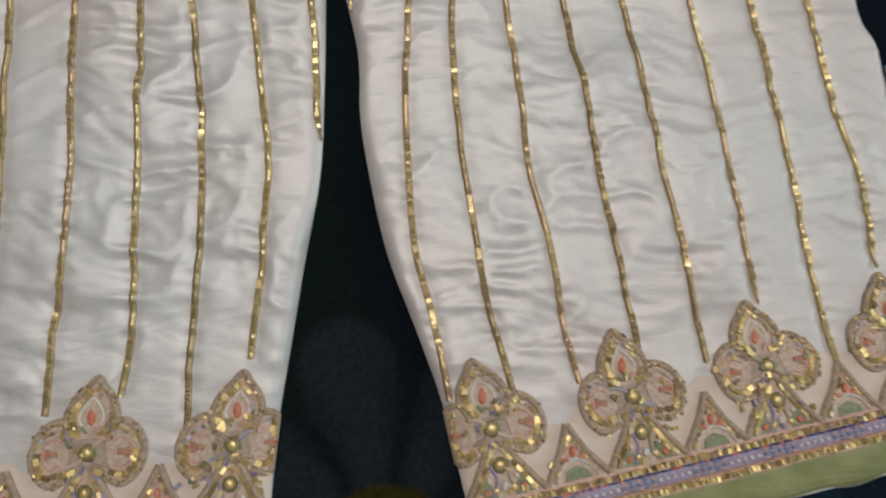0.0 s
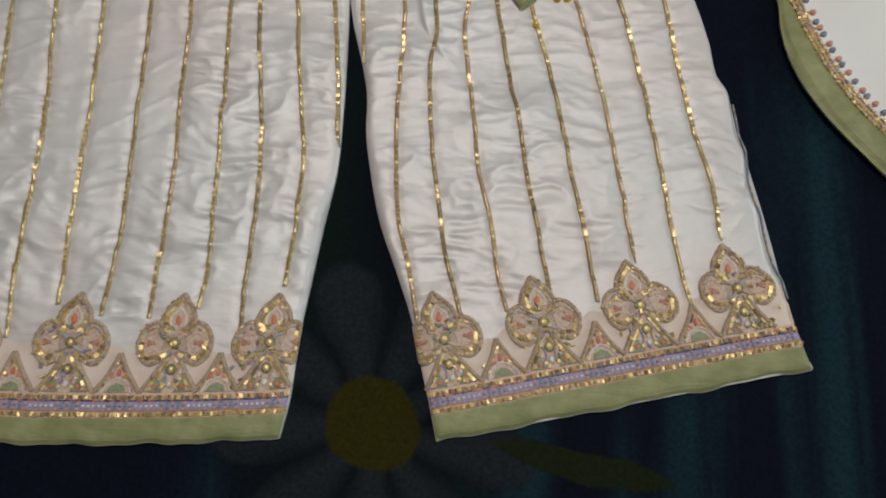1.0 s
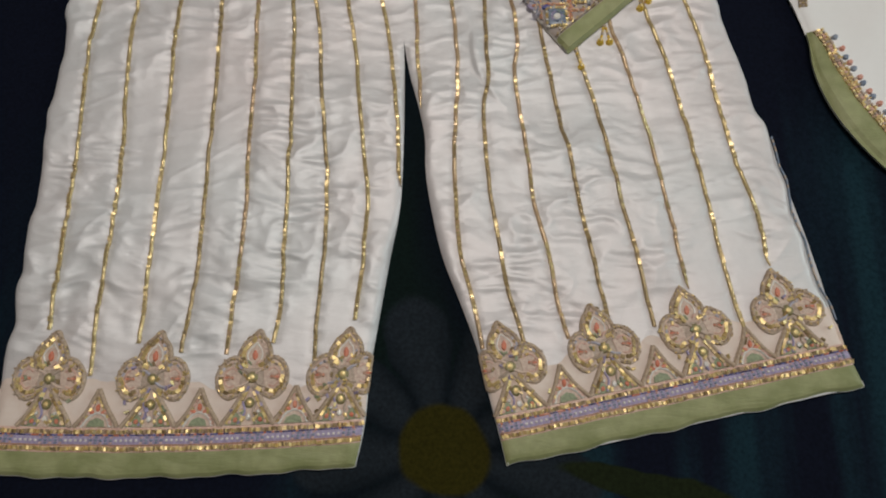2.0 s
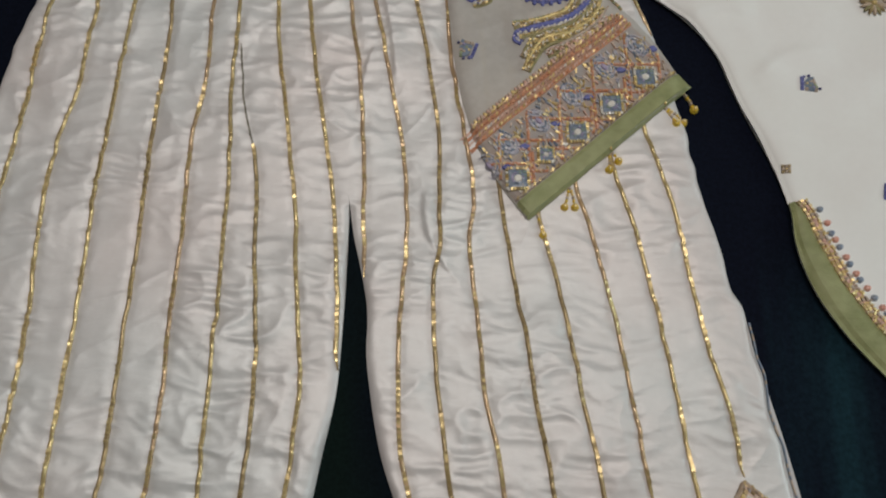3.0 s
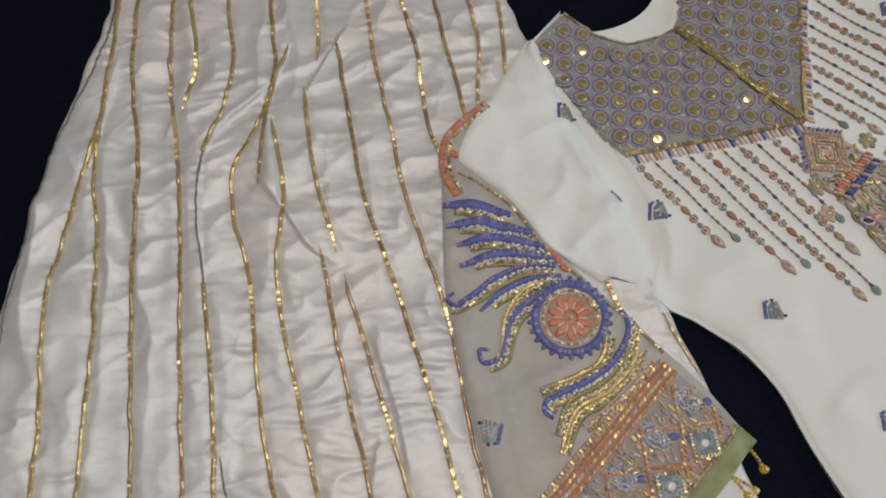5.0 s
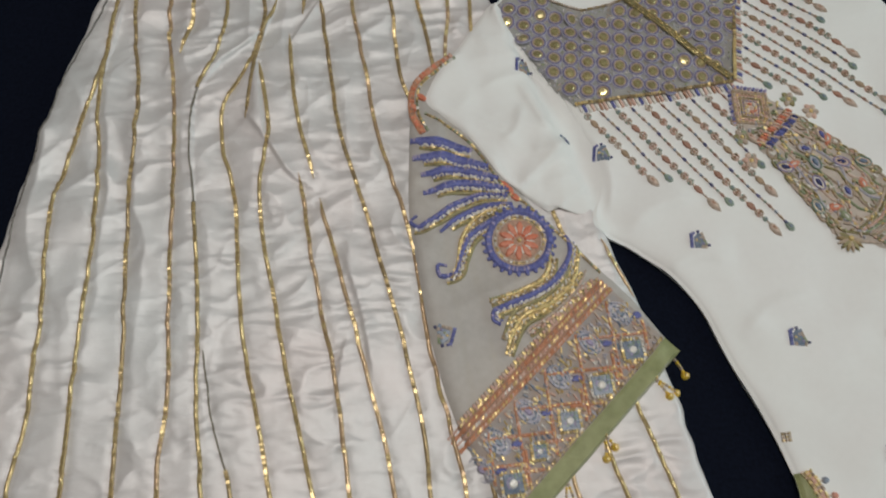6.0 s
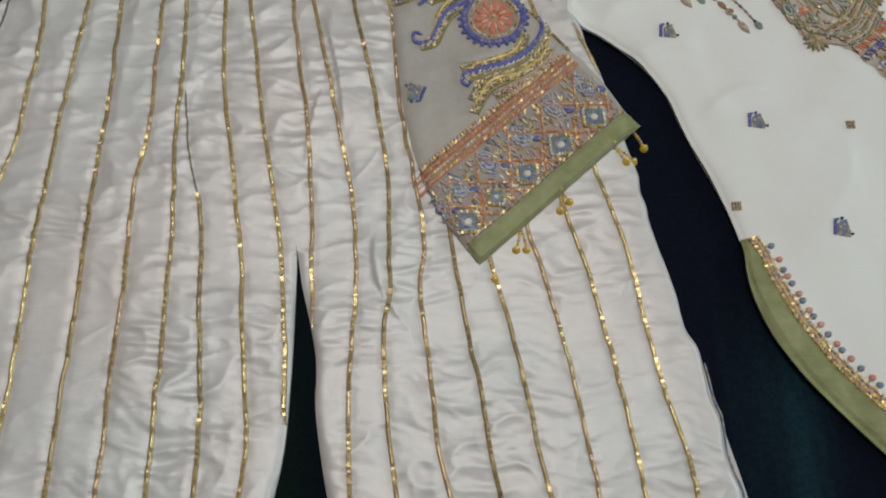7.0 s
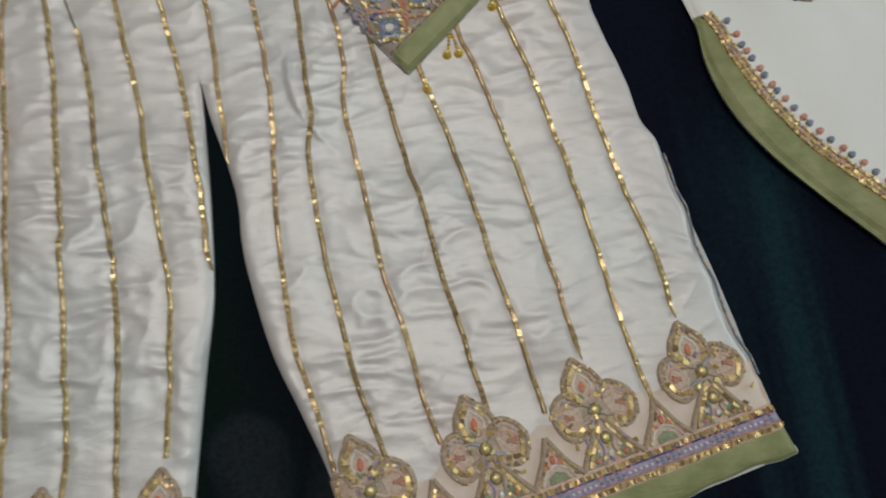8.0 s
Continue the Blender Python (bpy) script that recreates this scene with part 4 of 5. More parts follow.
SLEEVE_TOP = Cloth("sleeve", [(112, 811), (83, 771), (66, 746), (41, 709), (35, 692), (56, 669), (75, 649), (98, 608), (122, 587), (143, 572)], [(124, 799), (149, 748), (176, 693), (192, 657), (204, 631), (209, 605), (203, 585), (191, 571), (178, 566), (160, 578)], 50, 110, sleeve_top_height, CREPE, tunic, "soft white crepe upper sleeve", 0.004)
SLEEVE = [SLEEVE_LOW.tree]
ALL = TROUSERS + [BODY_TREE, SLEEVE_LOW.tree, SLEEVE_TOP.tree]
FRONT = [BODY_TREE]


# ---- embroidery of the sleeve ----
def feather(points, wide, mats, seed, trim=GOLD):
    st = Stitches(SLEEVE, seed)
    line = smooth_line(points, step=0.0014)
    n = len(line)
    d = np.gradient(line, axis=0)
    d /= np.linalg.norm(d, axis=1)[:, None] + 1e-9
    side = np.stack([-d[:, 1], d[:, 0]], 1)
    if side[n // 2][1] < 0:
        side = -side
    taper = np.interp(np.linspace(0, 1, n), [0, 0.15, 0.6, 1], [0.35, 0.85, 1.0, 0.5])[:, None] * wide
    st.cord(line, wide * 1.05, 0.0017, mats[0], 0.0008, (0.45, 0.9, 1.0, 1.0, 0.85, 0.5))
    # slanting stitches on the cord, a pale zigzag, then gold and olive rows below it
    st.chain(line + side * taper * 0.12, 0.0026, wide * 0.5, mats, 0.0016, 0.0008, 9, 0.7)
    cut = slice(n // 7, n)
    below = line[cut] - side[cut] * (taper[cut] * 0.55 + 0.0012)
    st.cord(below, 0.0030, 0.0008, PEARL if mats[0] is BLUE else trim, 0.0006, (0.3, 1.0, 0.8, 0.3))
    zig = below + side[cut] * 0.0009 * np.where(np.arange(n)[cut] // 2 % 2, 1, -1)[:, None]
    st.chain(zig, 0.0017, 0.0016, [PEARL, mats[0], PEARL] if mats[0] is BLUE else [trim, PEARL, ANTIQUE], 0.0014, 0.0008, 8, 1.1)
    st.cord(line[cut] - side[cut] * (taper[cut] * 0.55 + 0.0050), 0.0048, 0.0008, OLIVE, 0.0006, (0.3, 1.0, 1.0, 0.4))
    st.chain(line[cut] - side[cut] * (taper[cut] * 0.55 + 0.0036), 0.0030, 0.0019, [trim, OLIVE, trim, ANTIQUE], 0.0012, 0.0008, 11, 0.9)
    st.finish("feather_embroidery", SLEEVE_LOW.ob, "blue and gold feather embroidery")


FEATHERS = (
    ([(17, 649), (41, 647), (75, 634)], 0.0088), ([(18, 630), (44, 631), (89, 616)], 0.0088), ([(25, 612), (52, 617), (97, 603)], 0.0080),
    ([(26, 594), (59, 602), (106, 592)], 0.0076), ([(19, 573), (13, 569), (17, 563), (32, 568), (52, 581), (76, 589), (104, 586)], 0.0050),
    ([(39, 555), (55, 568), (80, 578), (108, 578)], 0.0052), ([(43, 523), (35, 524), (36, 514), (50, 516), (56, 531), (66, 551), (85, 563), (107, 570), (129, 562), (142, 539)], 0.0056),
    ([(151, 560), (157, 531), (140, 505), (118, 492), (93, 483), (81, 477), (80, 470), (86, 465)], 0.0056),
)
for number, (points, wide) in enumerate(FEATHERS):
    feather(points, wide, [BLUE, BLUE, BLUE, LILAC], 400 + number)
feather([(165, 527), (156, 503), (134, 483), (104, 469), (91, 446), (88, 438)], 0.0050, [GOLD, ANTIQUE, OLIVE], 410)
feather([(160, 533), (151, 509), (129, 489), (99, 475), (86, 452)], 0.0046, [OLIVE, BROWN, GOLD], 414)
feather([(141, 537), (129, 506), (105, 495), (78, 488)], 0.0045, [GOLD, ANTIQUE, MINT], 411, ANTIQUE)
feather([(103, 578), (74, 568), (59, 550), (52, 523), (45, 510)], 0.0034, [GOLD, ANTIQUE], 412, ANTIQUE)
feather([(169, 511), (159, 495), (136, 475), (108, 457)], 0.0034, [TAUPE, ROSE, TAUPE], 413, ROSE)


def sleeve_flower():
    st = Stitches(SLEEVE, 420)
    cx, cy = 0.1110, 0.5431
    st.fill(circle(cx, cy, 0.0265, n=28), TAUPE, 0.0012, 0.0006)
    st.fill(circle(cx, cy, 0.0205, n=24), DULL, 0.0018, 0.0006)
    st.cord(closed(circle(cx, cy, 0.0280, n=44)), 0.0070, 0.0018, BLUE, 0.0014, None, True)
    st.chain(closed(circle(cx, cy, 0.0284, n=40)), 0.0034, 0.0040, [BLUE, LILAC, BLUE], 0.0026, 0.0008, 9, 0.6)
    for k in range(26):
        a = 2 * math.pi * k / 26
        st.dome(cx + 0.0322 * math.cos(a), cy + 0.0322 * math.sin(a), 0.0028, 0.0022, a, 0.0012, BLUE, 0.0012, 7)
    st.chain(closed(circle(cx, cy, 0.0222, n=40)), 0.0024, 0.0022, [GOLD, PEARL, ANTIQUE, TAUPE], 0.0024, 0.0008, 12)
    for k in range(10):
        a = 2 * math.pi * (k + 0.3) / 10
        st.dome(cx + 0.0118 * math.cos(a), cy + 0.0118 * math.sin(a), 0.0082, 0.0036, a, 0.0018, CORAL, 0.0024, 10, 0.1)
        b = a + math.pi / 10
        st.dome(cx + 0.0100 * math.cos(b), cy + 0.0100 * math.sin(b), 0.0052, 0.0011, b, 0.0012, PEARL, 0.0026, 6)
    st.dome(cx, cy, 0.0022, 0.0022, 0, 0.0026, GOLD, 0.003, 8)
    st.finish("flower_embroidery", SLEEVE_LOW.ob, "coral flower in a blue ring")


sleeve_flower()


def sleeve_edging():
    st = Stitches(SLEEVE + [SLEEVE_TOP.tree], 430)
    line = smooth_line([(64, 743), (44, 729), (27, 713), (22, 677), (30, 656)], step=0.0016)
    st.cord(line, 0.0074, 0.0016, ORANGE, 0.0006)
    st.chain(line, 0.0040, 0.0046, [CORAL, DULL, ROSE, CORAL], 0.0016, 0.0010, 12, 0.8, 0.0010)
    d = np.gradient(line, axis=0)
    side = np.stack([-d[:, 1], d[:, 0]], 1) / np.linalg.norm(d, axis=1)[:, None]
    st.chain(line + side * 0.0052, 0.0026, 0.0028, [MINT, GOLD, ANTIQUE, PEARL], 0.001, 0.0010, 10)
    st.chain(smooth_line([(36, 680), (55, 667), (75, 648), (98, 607), (107, 592), (123, 581), (142, 560), (165, 535), (185, 510)], step=0.0016) - np.array((0.003, 0.002)), 0.0024, 0.0024, [GOLD, ANTIQUE, MINT, ANTIQUE], 0.001, 0.0009, 12)
    for a, b in ((106, 593), (111, 585), (102, 597), (174, 526), (31, 696), (24, 686)):
        st.dome(a / 1000, b / 1000, 0.0058, 0.0034, 2.4, 0.0014, CORAL, 0.001, 9)
    st.finish("edging", SLEEVE_LOW.ob, "coral and gold edging")


sleeve_edging()

CUFF_LOW, CUFF_HIGH = np.array((0.0912, 0.2987)), np.array((0.2438, 0.4361))
ALONG = (CUFF_HIGH - CUFF_LOW) / np.linalg.norm(CUFF_HIGH - CUFF_LOW)
UP = np.array((-ALONG[1], ALONG[0]))
CUFF_WIDE = np.linalg.norm(CUFF_HIGH - CUFF_LOW)


def on_cuff(a, w):
    """A place at the share a along the cuff and w metres up from its edge; it narrows upwards."""
    return CUFF_LOW + ALONG * CUFF_WIDE * a + UP * w + ALONG * w * 0.05 * (0.5 - a)


def cuff_line(w, n=60, a=0.0, b=1.0):
    return np.array([on_cuff(k, w) for k in np.linspace(a, b, n)])


def build_cuff():
    st = Stitches(SLEEVE, 440)
    st.band(cuff_line(0.012, 70, 0.01, 0.99), cuff_line(0.094, 70, 0.01, 0.99), CUFF, 0.0010, 24)
    st.finish("cuff_panel", SLEEVE_LOW.ob, "rose-brown embroidered cuff ground")
    st = Stitches(SLEEVE, 439)
    st.band(cuff_line(0.0765, 70, 0.01, 0.99), cuff_line(0.0945, 70, 0.012, 0.985), CORALCLOTH, 0.0015, 8)
    st.finish("cuff_band", SLEEVE_LOW.ob, "coral thread band")
    st = Stitches(ALL, 441)
    st.band(cuff_line(-0.0032, 60), cuff_line(0.0145, 60), GREEN, 0.0022, 6)
    st.finish("green_hem", SLEEVE_LOW.ob, "sage green silk cuff edge")
    # borders: two orange cords with slanting stitches, gold and rose between them
    for w, wide, cloth, mats in ((0.0168, 0.0020, TAUPE, [GOLD, ANTIQUE, TAUPE]), (0.0785, 0.0042, ORANGE, [ORANGE, DULL, GOLD, ROSE]), (0.0838, 0.0030, ROSE, [GOLD, ROSE, PEARL, DULL]), (0.0885, 0.0040, ORANGE, [DULL, ORANGE, ORANGE, GOLD]), (0.0930, 0.0022, ROSE, [GOLD, ANTIQUE, ROSE])):
        st = Stitches(SLEEVE, int(w * 1e5))
        st.cord(cuff_line(w, 90, 0.01, 0.99), wide, 0.0014, cloth, 0.0016)
        slant = ALONG * 0.8 + UP * 0.6
        for k in range(62):
            p = on_cuff(0.015 + 0.97 * (k + st.rng.uniform(0.2, 0.8)) / 62, w)
            st.piece(p[0], p[1], slant[0], slant[1], 0.0034, 0.0019, 0.0009, st.rng.choice(mats), 0.0028, 14)
        st.finish("cuff_border", SLEEVE_LOW.ob, "coral and gold thread border")
    st = Stitches(SLEEVE, 442)
    n = 52
    for k in range(n):
        p = on_cuff(0.02 + 0.96 * k / n, 0.0952)
        st.dome(p[0], p[1], 0.0030, 0.0019, math.atan2(UP[1], UP[0]), 0.001, (ROSE, BLUSH, GOLD)[k % 3], 0.0012, 7)
    st.finish("cuff_scallop", SLEEVE_LOW.ob, "row of rose and gold scallops")
    # each mirror square sits in a lattice of orange cords that run along its sides
    squares = ((0.075, 0.030, 1.0), (0.245, 0.031, 0.72), (0.425, 0.029, 0.95), (0.63, 0.029, 1.0), (0.84, 0.029, 1.0))
    turn = math.atan2(ALONG[1], ALONG[0]) - 0.68
    right, north = np.array((math.cos(turn), math.sin(turn))), np.array((-math.sin(turn), math.cos(turn)))
    st = Stitches(SLEEVE, 443)
    for a, w, size in squares:
        p = on_cuff(a, w)
        for base, way, reach in ((-right * 0.0145, north, (-0.026, 0.046)), (right * 0.0145, north, (-0.014, 0.026)), (-north * 0.0145, right, (-0.030, 0.016)), (north * 0.0145, right, (-0.046, 0.016))):
            line = [p + base + way * f for f in np.linspace(reach[0], reach[1], 34)]
            line = np.array([q for q in line if 0.018 < (q - CUFF_LOW) @ UP < 0.074 and 0.02 < (q - CUFF_LOW) @ ALONG / CUFF_WIDE < 0.98])
            if len(line) > 6:
                st.cord(line, 0.0030, 0.0013, ORANGE, 0.0014)
                st.chain(line, 0.0030, 0.0018, [ROSE, DULL, GOLD, ORANGE], 0.0024, 0.0007, 12, 0.7)
    for _ in range(520):
        p = on_cuff(st.rng.uniform(0.03, 0.97), st.rng.uniform(0.018, 0.075))
        st.piece(p[0], p[1], 1 + st.rng.gauss(0, 0.5), -1 + st.rng.gauss(0, 0.5), st.rng.uniform(0.0030, 0.0062), st.rng.uniform(0.0012, 0.0020), 0.0009, st.rng.choice([GOLD, GOLD, ROSE, TAUPE, RINGS, BLUSH, SLATE, PEARL]), 0.0019, 18)
    tagged(st.finish("cuff_beadwork", SLEEVE_LOW.ob, "coral lattice with scattered gold sequins"), kind="stuff")
    for k, (a, w, size) in enumerate(squares):
        st = Stitches(SLEEVE, 450 + k)
        p = on_cuff(a, w)
        square = circle(p[0], p[1], 0.0118 * size, n=4, turn=turn + math.pi / 4)
        st.fill(np.repeat(square, 2, 0) + np.array([(0.0001 * (i % 2), 0) for i in range(8)]), SLATE, 0.0026, 0.0012)
        st.chain(closed(p + (square - p) * 1.12), 0.0026, 0.0028, [GOLD, GOLD, PEARL, GOLD], 0.0030, 0.0011, 16, 0.8)
        for f in (-0.6, -0.2, 0.2, 0.6):
            for way, over in ((right, north), (north, right)):
                q = p + way * 0.0064 * size + over * f * 0.009 * size
                st.piece(q[0], q[1], way[0], way[1], 0.0040, 0.0016, 0.0007, TEAL if f > 0 else SLATE, 0.0038, 8)
        st.chain(closed(circle(p[0], p[1], 0.0050 * size, n=16)), 0.0022, 0.0020, [SLATE, TEAL, LILAC], 0.0038, 0.0008, 8)
        st.dome(p[0], p[1], 0.0040 * size, 0.0036 * size, 0.6, 0.0006, PEARL, 0.0042, 10)
        st.finish("mirror_square", SLEEVE_LOW.ob, "slate-blue beaded square with a pale mirror")
    for k, (a, w) in enumerate(((0.025, 0.056), (0.15, 0.061), (0.33, 0.060), (0.53, 0.060), (0.735, 0.061), (0.93, 0.058))):
        st = Stitches(SLEEVE, 470 + k)
        p = on_cuff(a, w)
        lie = 2.35
        st.fill(circle(p[0], p[1], 0.0122, 0.0084, lie, 18), RINGS, 0.0012, 0.0005)
        for r, mats in ((0.0100, [RINGS, SLATE, RINGS]), (0.0066, [SLATE, RINGS, PEARL])):
            st.cord(closed(circle(p[0], p[1], r * 1.18, r * 0.80, lie, 24)), 0.0022, 0.0011, mats[0], 0.0016, None, True)
            st.chain(closed(circle(p[0], p[1], r * 1.18, r * 0.80, lie, 20)), 0.0028, 0.0016, mats, 0.0024, 0.0007, 12, 0.8)
        st.dome(p[0], p[1], 0.0044, 0.0026, lie, 0.0012, SLATE if k % 2 else LILAC, 0.0022, 9)
        for f, wide in ((0.0, 0.0028), (0.35, 0.0022)):
            q = on_cuff(min(a + 0.045 + 0.02 * f, 0.975), w - 0.011 - 0.006 * f)
            st.dome(q[0], q[1], 0.0046, wide, lie + 1.2, 0.0014, BLUE, 0.0022, 8, 0.5)
        q = on_cuff(min(a + 0.06, 0.965), w - 0.002)
        for f in range(5):
            b = lie + 0.5 * (f - 2)
            st.piece(q[0] + 0.004 * math.cos(b), q[1] + 0.004 * math.sin(b), math.cos(b), math.sin(b), 0.0055, 0.0017, 0.0010, (GOLD, PEARL, GOLD, TAUPE, GOLD)[f], 0.0022, 15)
        st.finish("paisley_embroidery", SLEEVE_LOW.ob, "slate-blue and lilac beadwork")


build_cuff()


def cuff_tassel(root, tips, seed):
    """Short bead strings that end in amber drops."""
    st = Stitches(ALL, seed)
    st.trees = ALL

    for tip in tips:
        line = smooth_line([root, ((root[0] + tip[0]) / 2 + 1, (root[1] + tip[1]) / 2), tip], step=0.001)
        for j, p in enumerate(line[1:-1:3]):
            z = top_of(ALL, *p, 0.0)
            st.ground = lambda x, y, z=z: z
            st.dome(p[0], p[1], 0.0016, 0.0016, 0, 0.0022, (GOLD, TAUPE, AMBER)[j % 3], 0.0004, 7)
        z = top_of(ALL, tip[0] / 1000, tip[1] / 1000, 0.0)
        st.ground = lambda x, y, z=z: z
        st.dome(tip[0] / 1000, tip[1] / 1000, 0.0038, 0.0036, 0, 0.0046, AMBER, 0.0006, 12)
        st.dome(tip[0] / 1000, tip[1] / 1000, 0.0018, 0.0018, 0, 0.0012, GOLD, 0.0060, 8)
    st.finish("cuff_tassel", SLEEVE_LOW.ob, "amber bead drops on gold strings")


for number, (root, tips) in enumerate((((100, 305), [(106, 284)]), ((129, 332), [(125, 310), (134, 310)]), ((166, 366), [(165, 346), (174, 355)]), ((216, 411), [(228, 394), (236, 397)]), ((239, 430), [(248, 412)]))):
    cuff_tassel(root, tips, 490 + number)


def small_motif(x, y, turn, trees, parent, seed, size=1.0):
    """A small stepped blue and slate sprig."""
    st = Stitches(trees, seed)
    c, s = math.cos(turn), math.sin(turn)

    def put(p, q):
        return x + (p * c - q * s) * size / 1000, y + (p * s + q * c) * size / 1000

    st.fill(np.array([put(*p) for p in ((-5, -6), (7, -6), (7, -1), (3, 2), (3, 7), (-1, 9), (-5, 4))]), SLATE, 0.0006, 0.0008)
    for p0, p1, mats in (((-8, -9), (-8, 8), [BLUE]), ((-5, -7), (8, -7), [SLATE, TAUPE]), ((7, -5), (2, 9), [TAUPE, MINT, SLATE])):
        st.chain(np.array([put(*p0), put(*p1)]), 0.0028 * size, 0.0034 * size, mats, 0.0009, 0.0010, 6, 0.95)
    for p, q, mat in ((0, -2, MINT), (1, 3, TAUPE), (-3, 0, GOLD), (4, -4, LILAC), (10, -5, NAVY), (-1, 10, NAVY), (-6, 8, BLUE)):
        px, py = put(p, q)
        st.dome(px, py, 0.0019 * size, 0.0016 * size, turn, 0.0012, mat, 0.0012, 7)
    st.finish("sprig_embroidery", parent, "small blue and slate bead sprig")


SPRIGS = ((137, 733), (203, 631), (281, 535), (354, 438), (415, 332), (464, 816), (536, 696), (571, 553), (507, 393), (484, 243), (607, 412), (565, 292), (651, 552), (573, 122), (664, 170), (706, 340))
for number, (a, b) in enumerate(SPRIGS):
    small_motif(a / 1000, b / 1000, radians(-8), [SLEEVE_TOP.tree] + FRONT if number == 0 else FRONT, BODY, 500 + number, 0.88)
small_motif(0.0357, 0.4595, radians(160), SLEEVE, SLEEVE_LOW.ob, 520, 0.95)


def square_bead(x, y, seed):
    st = Stitches(FRONT, seed)
    for i in (-1, 0, 1):
        for j in (-1, 0, 1):
            st.piece(x + i * 0.0027, y + j * 0.0027, 1, 0.1, 0.0024, 0.0024, 0.0012, TAUPE if (i + j) % 2 else ANTIQUE, 0.0006, 8)
    st.finish("square_spangle", BODY, "small bronze square spangle")


for number, (a, b) in enumerate(((443, 436), (324, 353), (549, 473), (475, 333), (594, 242))):
    square_bead(a / 1000, b / 1000, 530 + number)


def loose_mark():
    st = Stitches([SLEEVE_TOP.tree] + FRONT, 540)
    st.chain(smooth_line([(164, 653), (169, 649), (172, 642)], step=0.001), 0.003, 0.0022, [NAVY, SLATE], 0.0006, 0.0009, 4)
    st.finish("sprig_embroidery", BODY, "navy thread end")


loose_mark()


# ---- yoke with ring sequins ----
def yoke_ends(t):
    """Where the yoke begins and ends down the middle line, at t metres to the side."""
    top = np.interp(abs(t), [0, 0.016, 0.042, 0.057, 0.060, 0.110, 0.139], [-0.1465, -0.1515, -0.1675, -0.198, -0.234, -0.232, -0.106])
    return top, -0.72 * abs(t)


def build_yoke():
    ts = np.linspace(-0.136, 0.136, 90)
    st = Stitches(FRONT, 550)
    st.band(np.array([on_tunic(yoke_ends(t)[0], t) for t in ts]), np.array([on_tunic(yoke_ends(t)[1], t) for t in ts]), YOKE, 0.0014, 40)
    yoke = st.finish("yoke", BODY, "grey yoke covered in gold ring sequins")
    proto = None
    # rows and columns of rings, slightly askew
    e1, e2, first = np.array((0.0164, -0.0035)), np.array((0.0027, 0.0172)), np.array((0.257, 0.758))
    seed = random.Random(9)
    for i in range(-22, 23):
        for j in range(-22, 23):
            p = first + e1 * i + e2 * j + np.array((seed.gauss(0, 0.0006), seed.gauss(0, 0.0006)))
            rel = p - HEART
            s, t = rel @ DOWN, rel @ SIDE
            if abs(t) > 0.130:
                continue
            a, b = yoke_ends(t)
            if not (a + 0.006 < s < b - 0.0035) or abs(t) < 0.004:
                continue
            z = top_of(FRONT, *p)
            if z is None:
                continue
            if proto is None:
                ring = Stitches([], 560)
                ring.ground = lambda x, y: 0.0
                ring.cord(closed(circle(0, 0, 0.0071, n=20)), 0.0020, 0.0011, RINGBLUE, 0.0004, None, True)
                ring.cord(closed(circle(0, 0, 0.0085, n=20)), 0.0012, 0.0007, RINGS, 0.0002, None, True)
                ring.cord(closed(circle(0, 0, 0.0055, n=18)), 0.0018, 0.0010, TAUPE, 0.0005, None, True)
                ring.dome(0, 0, 0.0049, 0.0049, 0, 0.0012, DISC, 0.0009, 14)
                ring.dome(0.0004, 0.0003, 0.0013, 0.0013, 0, 0.0006, OLIVE, 0.0018, 7)
                proto = ring.finish("ring_sequin", yoke)
                ob = proto
            else:
                ob = new("ring_sequin", proto.data)
                ob.parent = yoke
            ob.matrix_basis = Matrix.LocRotScale((p[0], p[1], z + 0.0020), Euler((seed.gauss(0, 0.12), seed.gauss(0, 0.12), seed.uniform(0, 6.28))), (1.0, 1.0, 1.0))
    st = Stitches(FRONT, 552)
    for _ in range(1500):
        t = st.rng.uniform(-0.134, 0.134)
        a, b = yoke_ends(t)
        p = on_tunic(st.rng.uniform(a + 0.002, b - 0.002), t)
        way = st.rng.uniform(0, math.pi)
        st.piece(p[0], p[1], math.cos(way), math.sin(way), st.rng.uniform(0.002, 0.005), 0.0011, 0.0006, st.rng.choice([RINGS, PEARL, TAUPE, MINT, RINGS]), 0.0016, 10)
    tagged(st.finish("yoke_stitches", yoke, "fine grey thread between the rings"), kind="stuff")
    st = Stitches(FRONT, 551)
    for off in (-0.0026, 0.0, 0.0026):
        st.cord(np.array([on_tunic(s, off) for s in np.linspace(-0.143, -0.004, 50)]), 0.0022, 0.0010, DISC, 0.0048)
        st.chain(np.array([on_tunic(s, off) for s in np.linspace(-0.143, -0.004, 50)]), 0.0030, 0.0013, [GOLD, OLIVE, ANTIQUE], 0.0058, 0.0006, 12)
    for sign in (-1, 1):
        edge = np.array([on_tunic(yoke_ends(t)[1] + 0.001, t) for t in sign * np.linspace(0.002, 0.136, 60)])
        st.chain(edge, 0.0027, 0.0034, [ANTIQUE, ANTIQUE, BROWN, GOLD], 0.0040, 0.0010, 8)
        if sign > 0:
            st.chain(edge[:18] - SIDE * 0.001, 0.0040, 0.0036, [GOLD], 0.0050, 0.0010, 5, 1.1)
        st.chain(np.array([on_tunic(yoke_ends(t)[0] + 0.0015, t) for t in sign * np.linspace(0.0, 0.060, 40)]), 0.0026, 0.0026, [TAUPE, ANTIQUE], 0.0022, 0.0009, 8)
    st.finish("yoke_piping", yoke, "antique gold piping")
    return yoke


build_yoke()


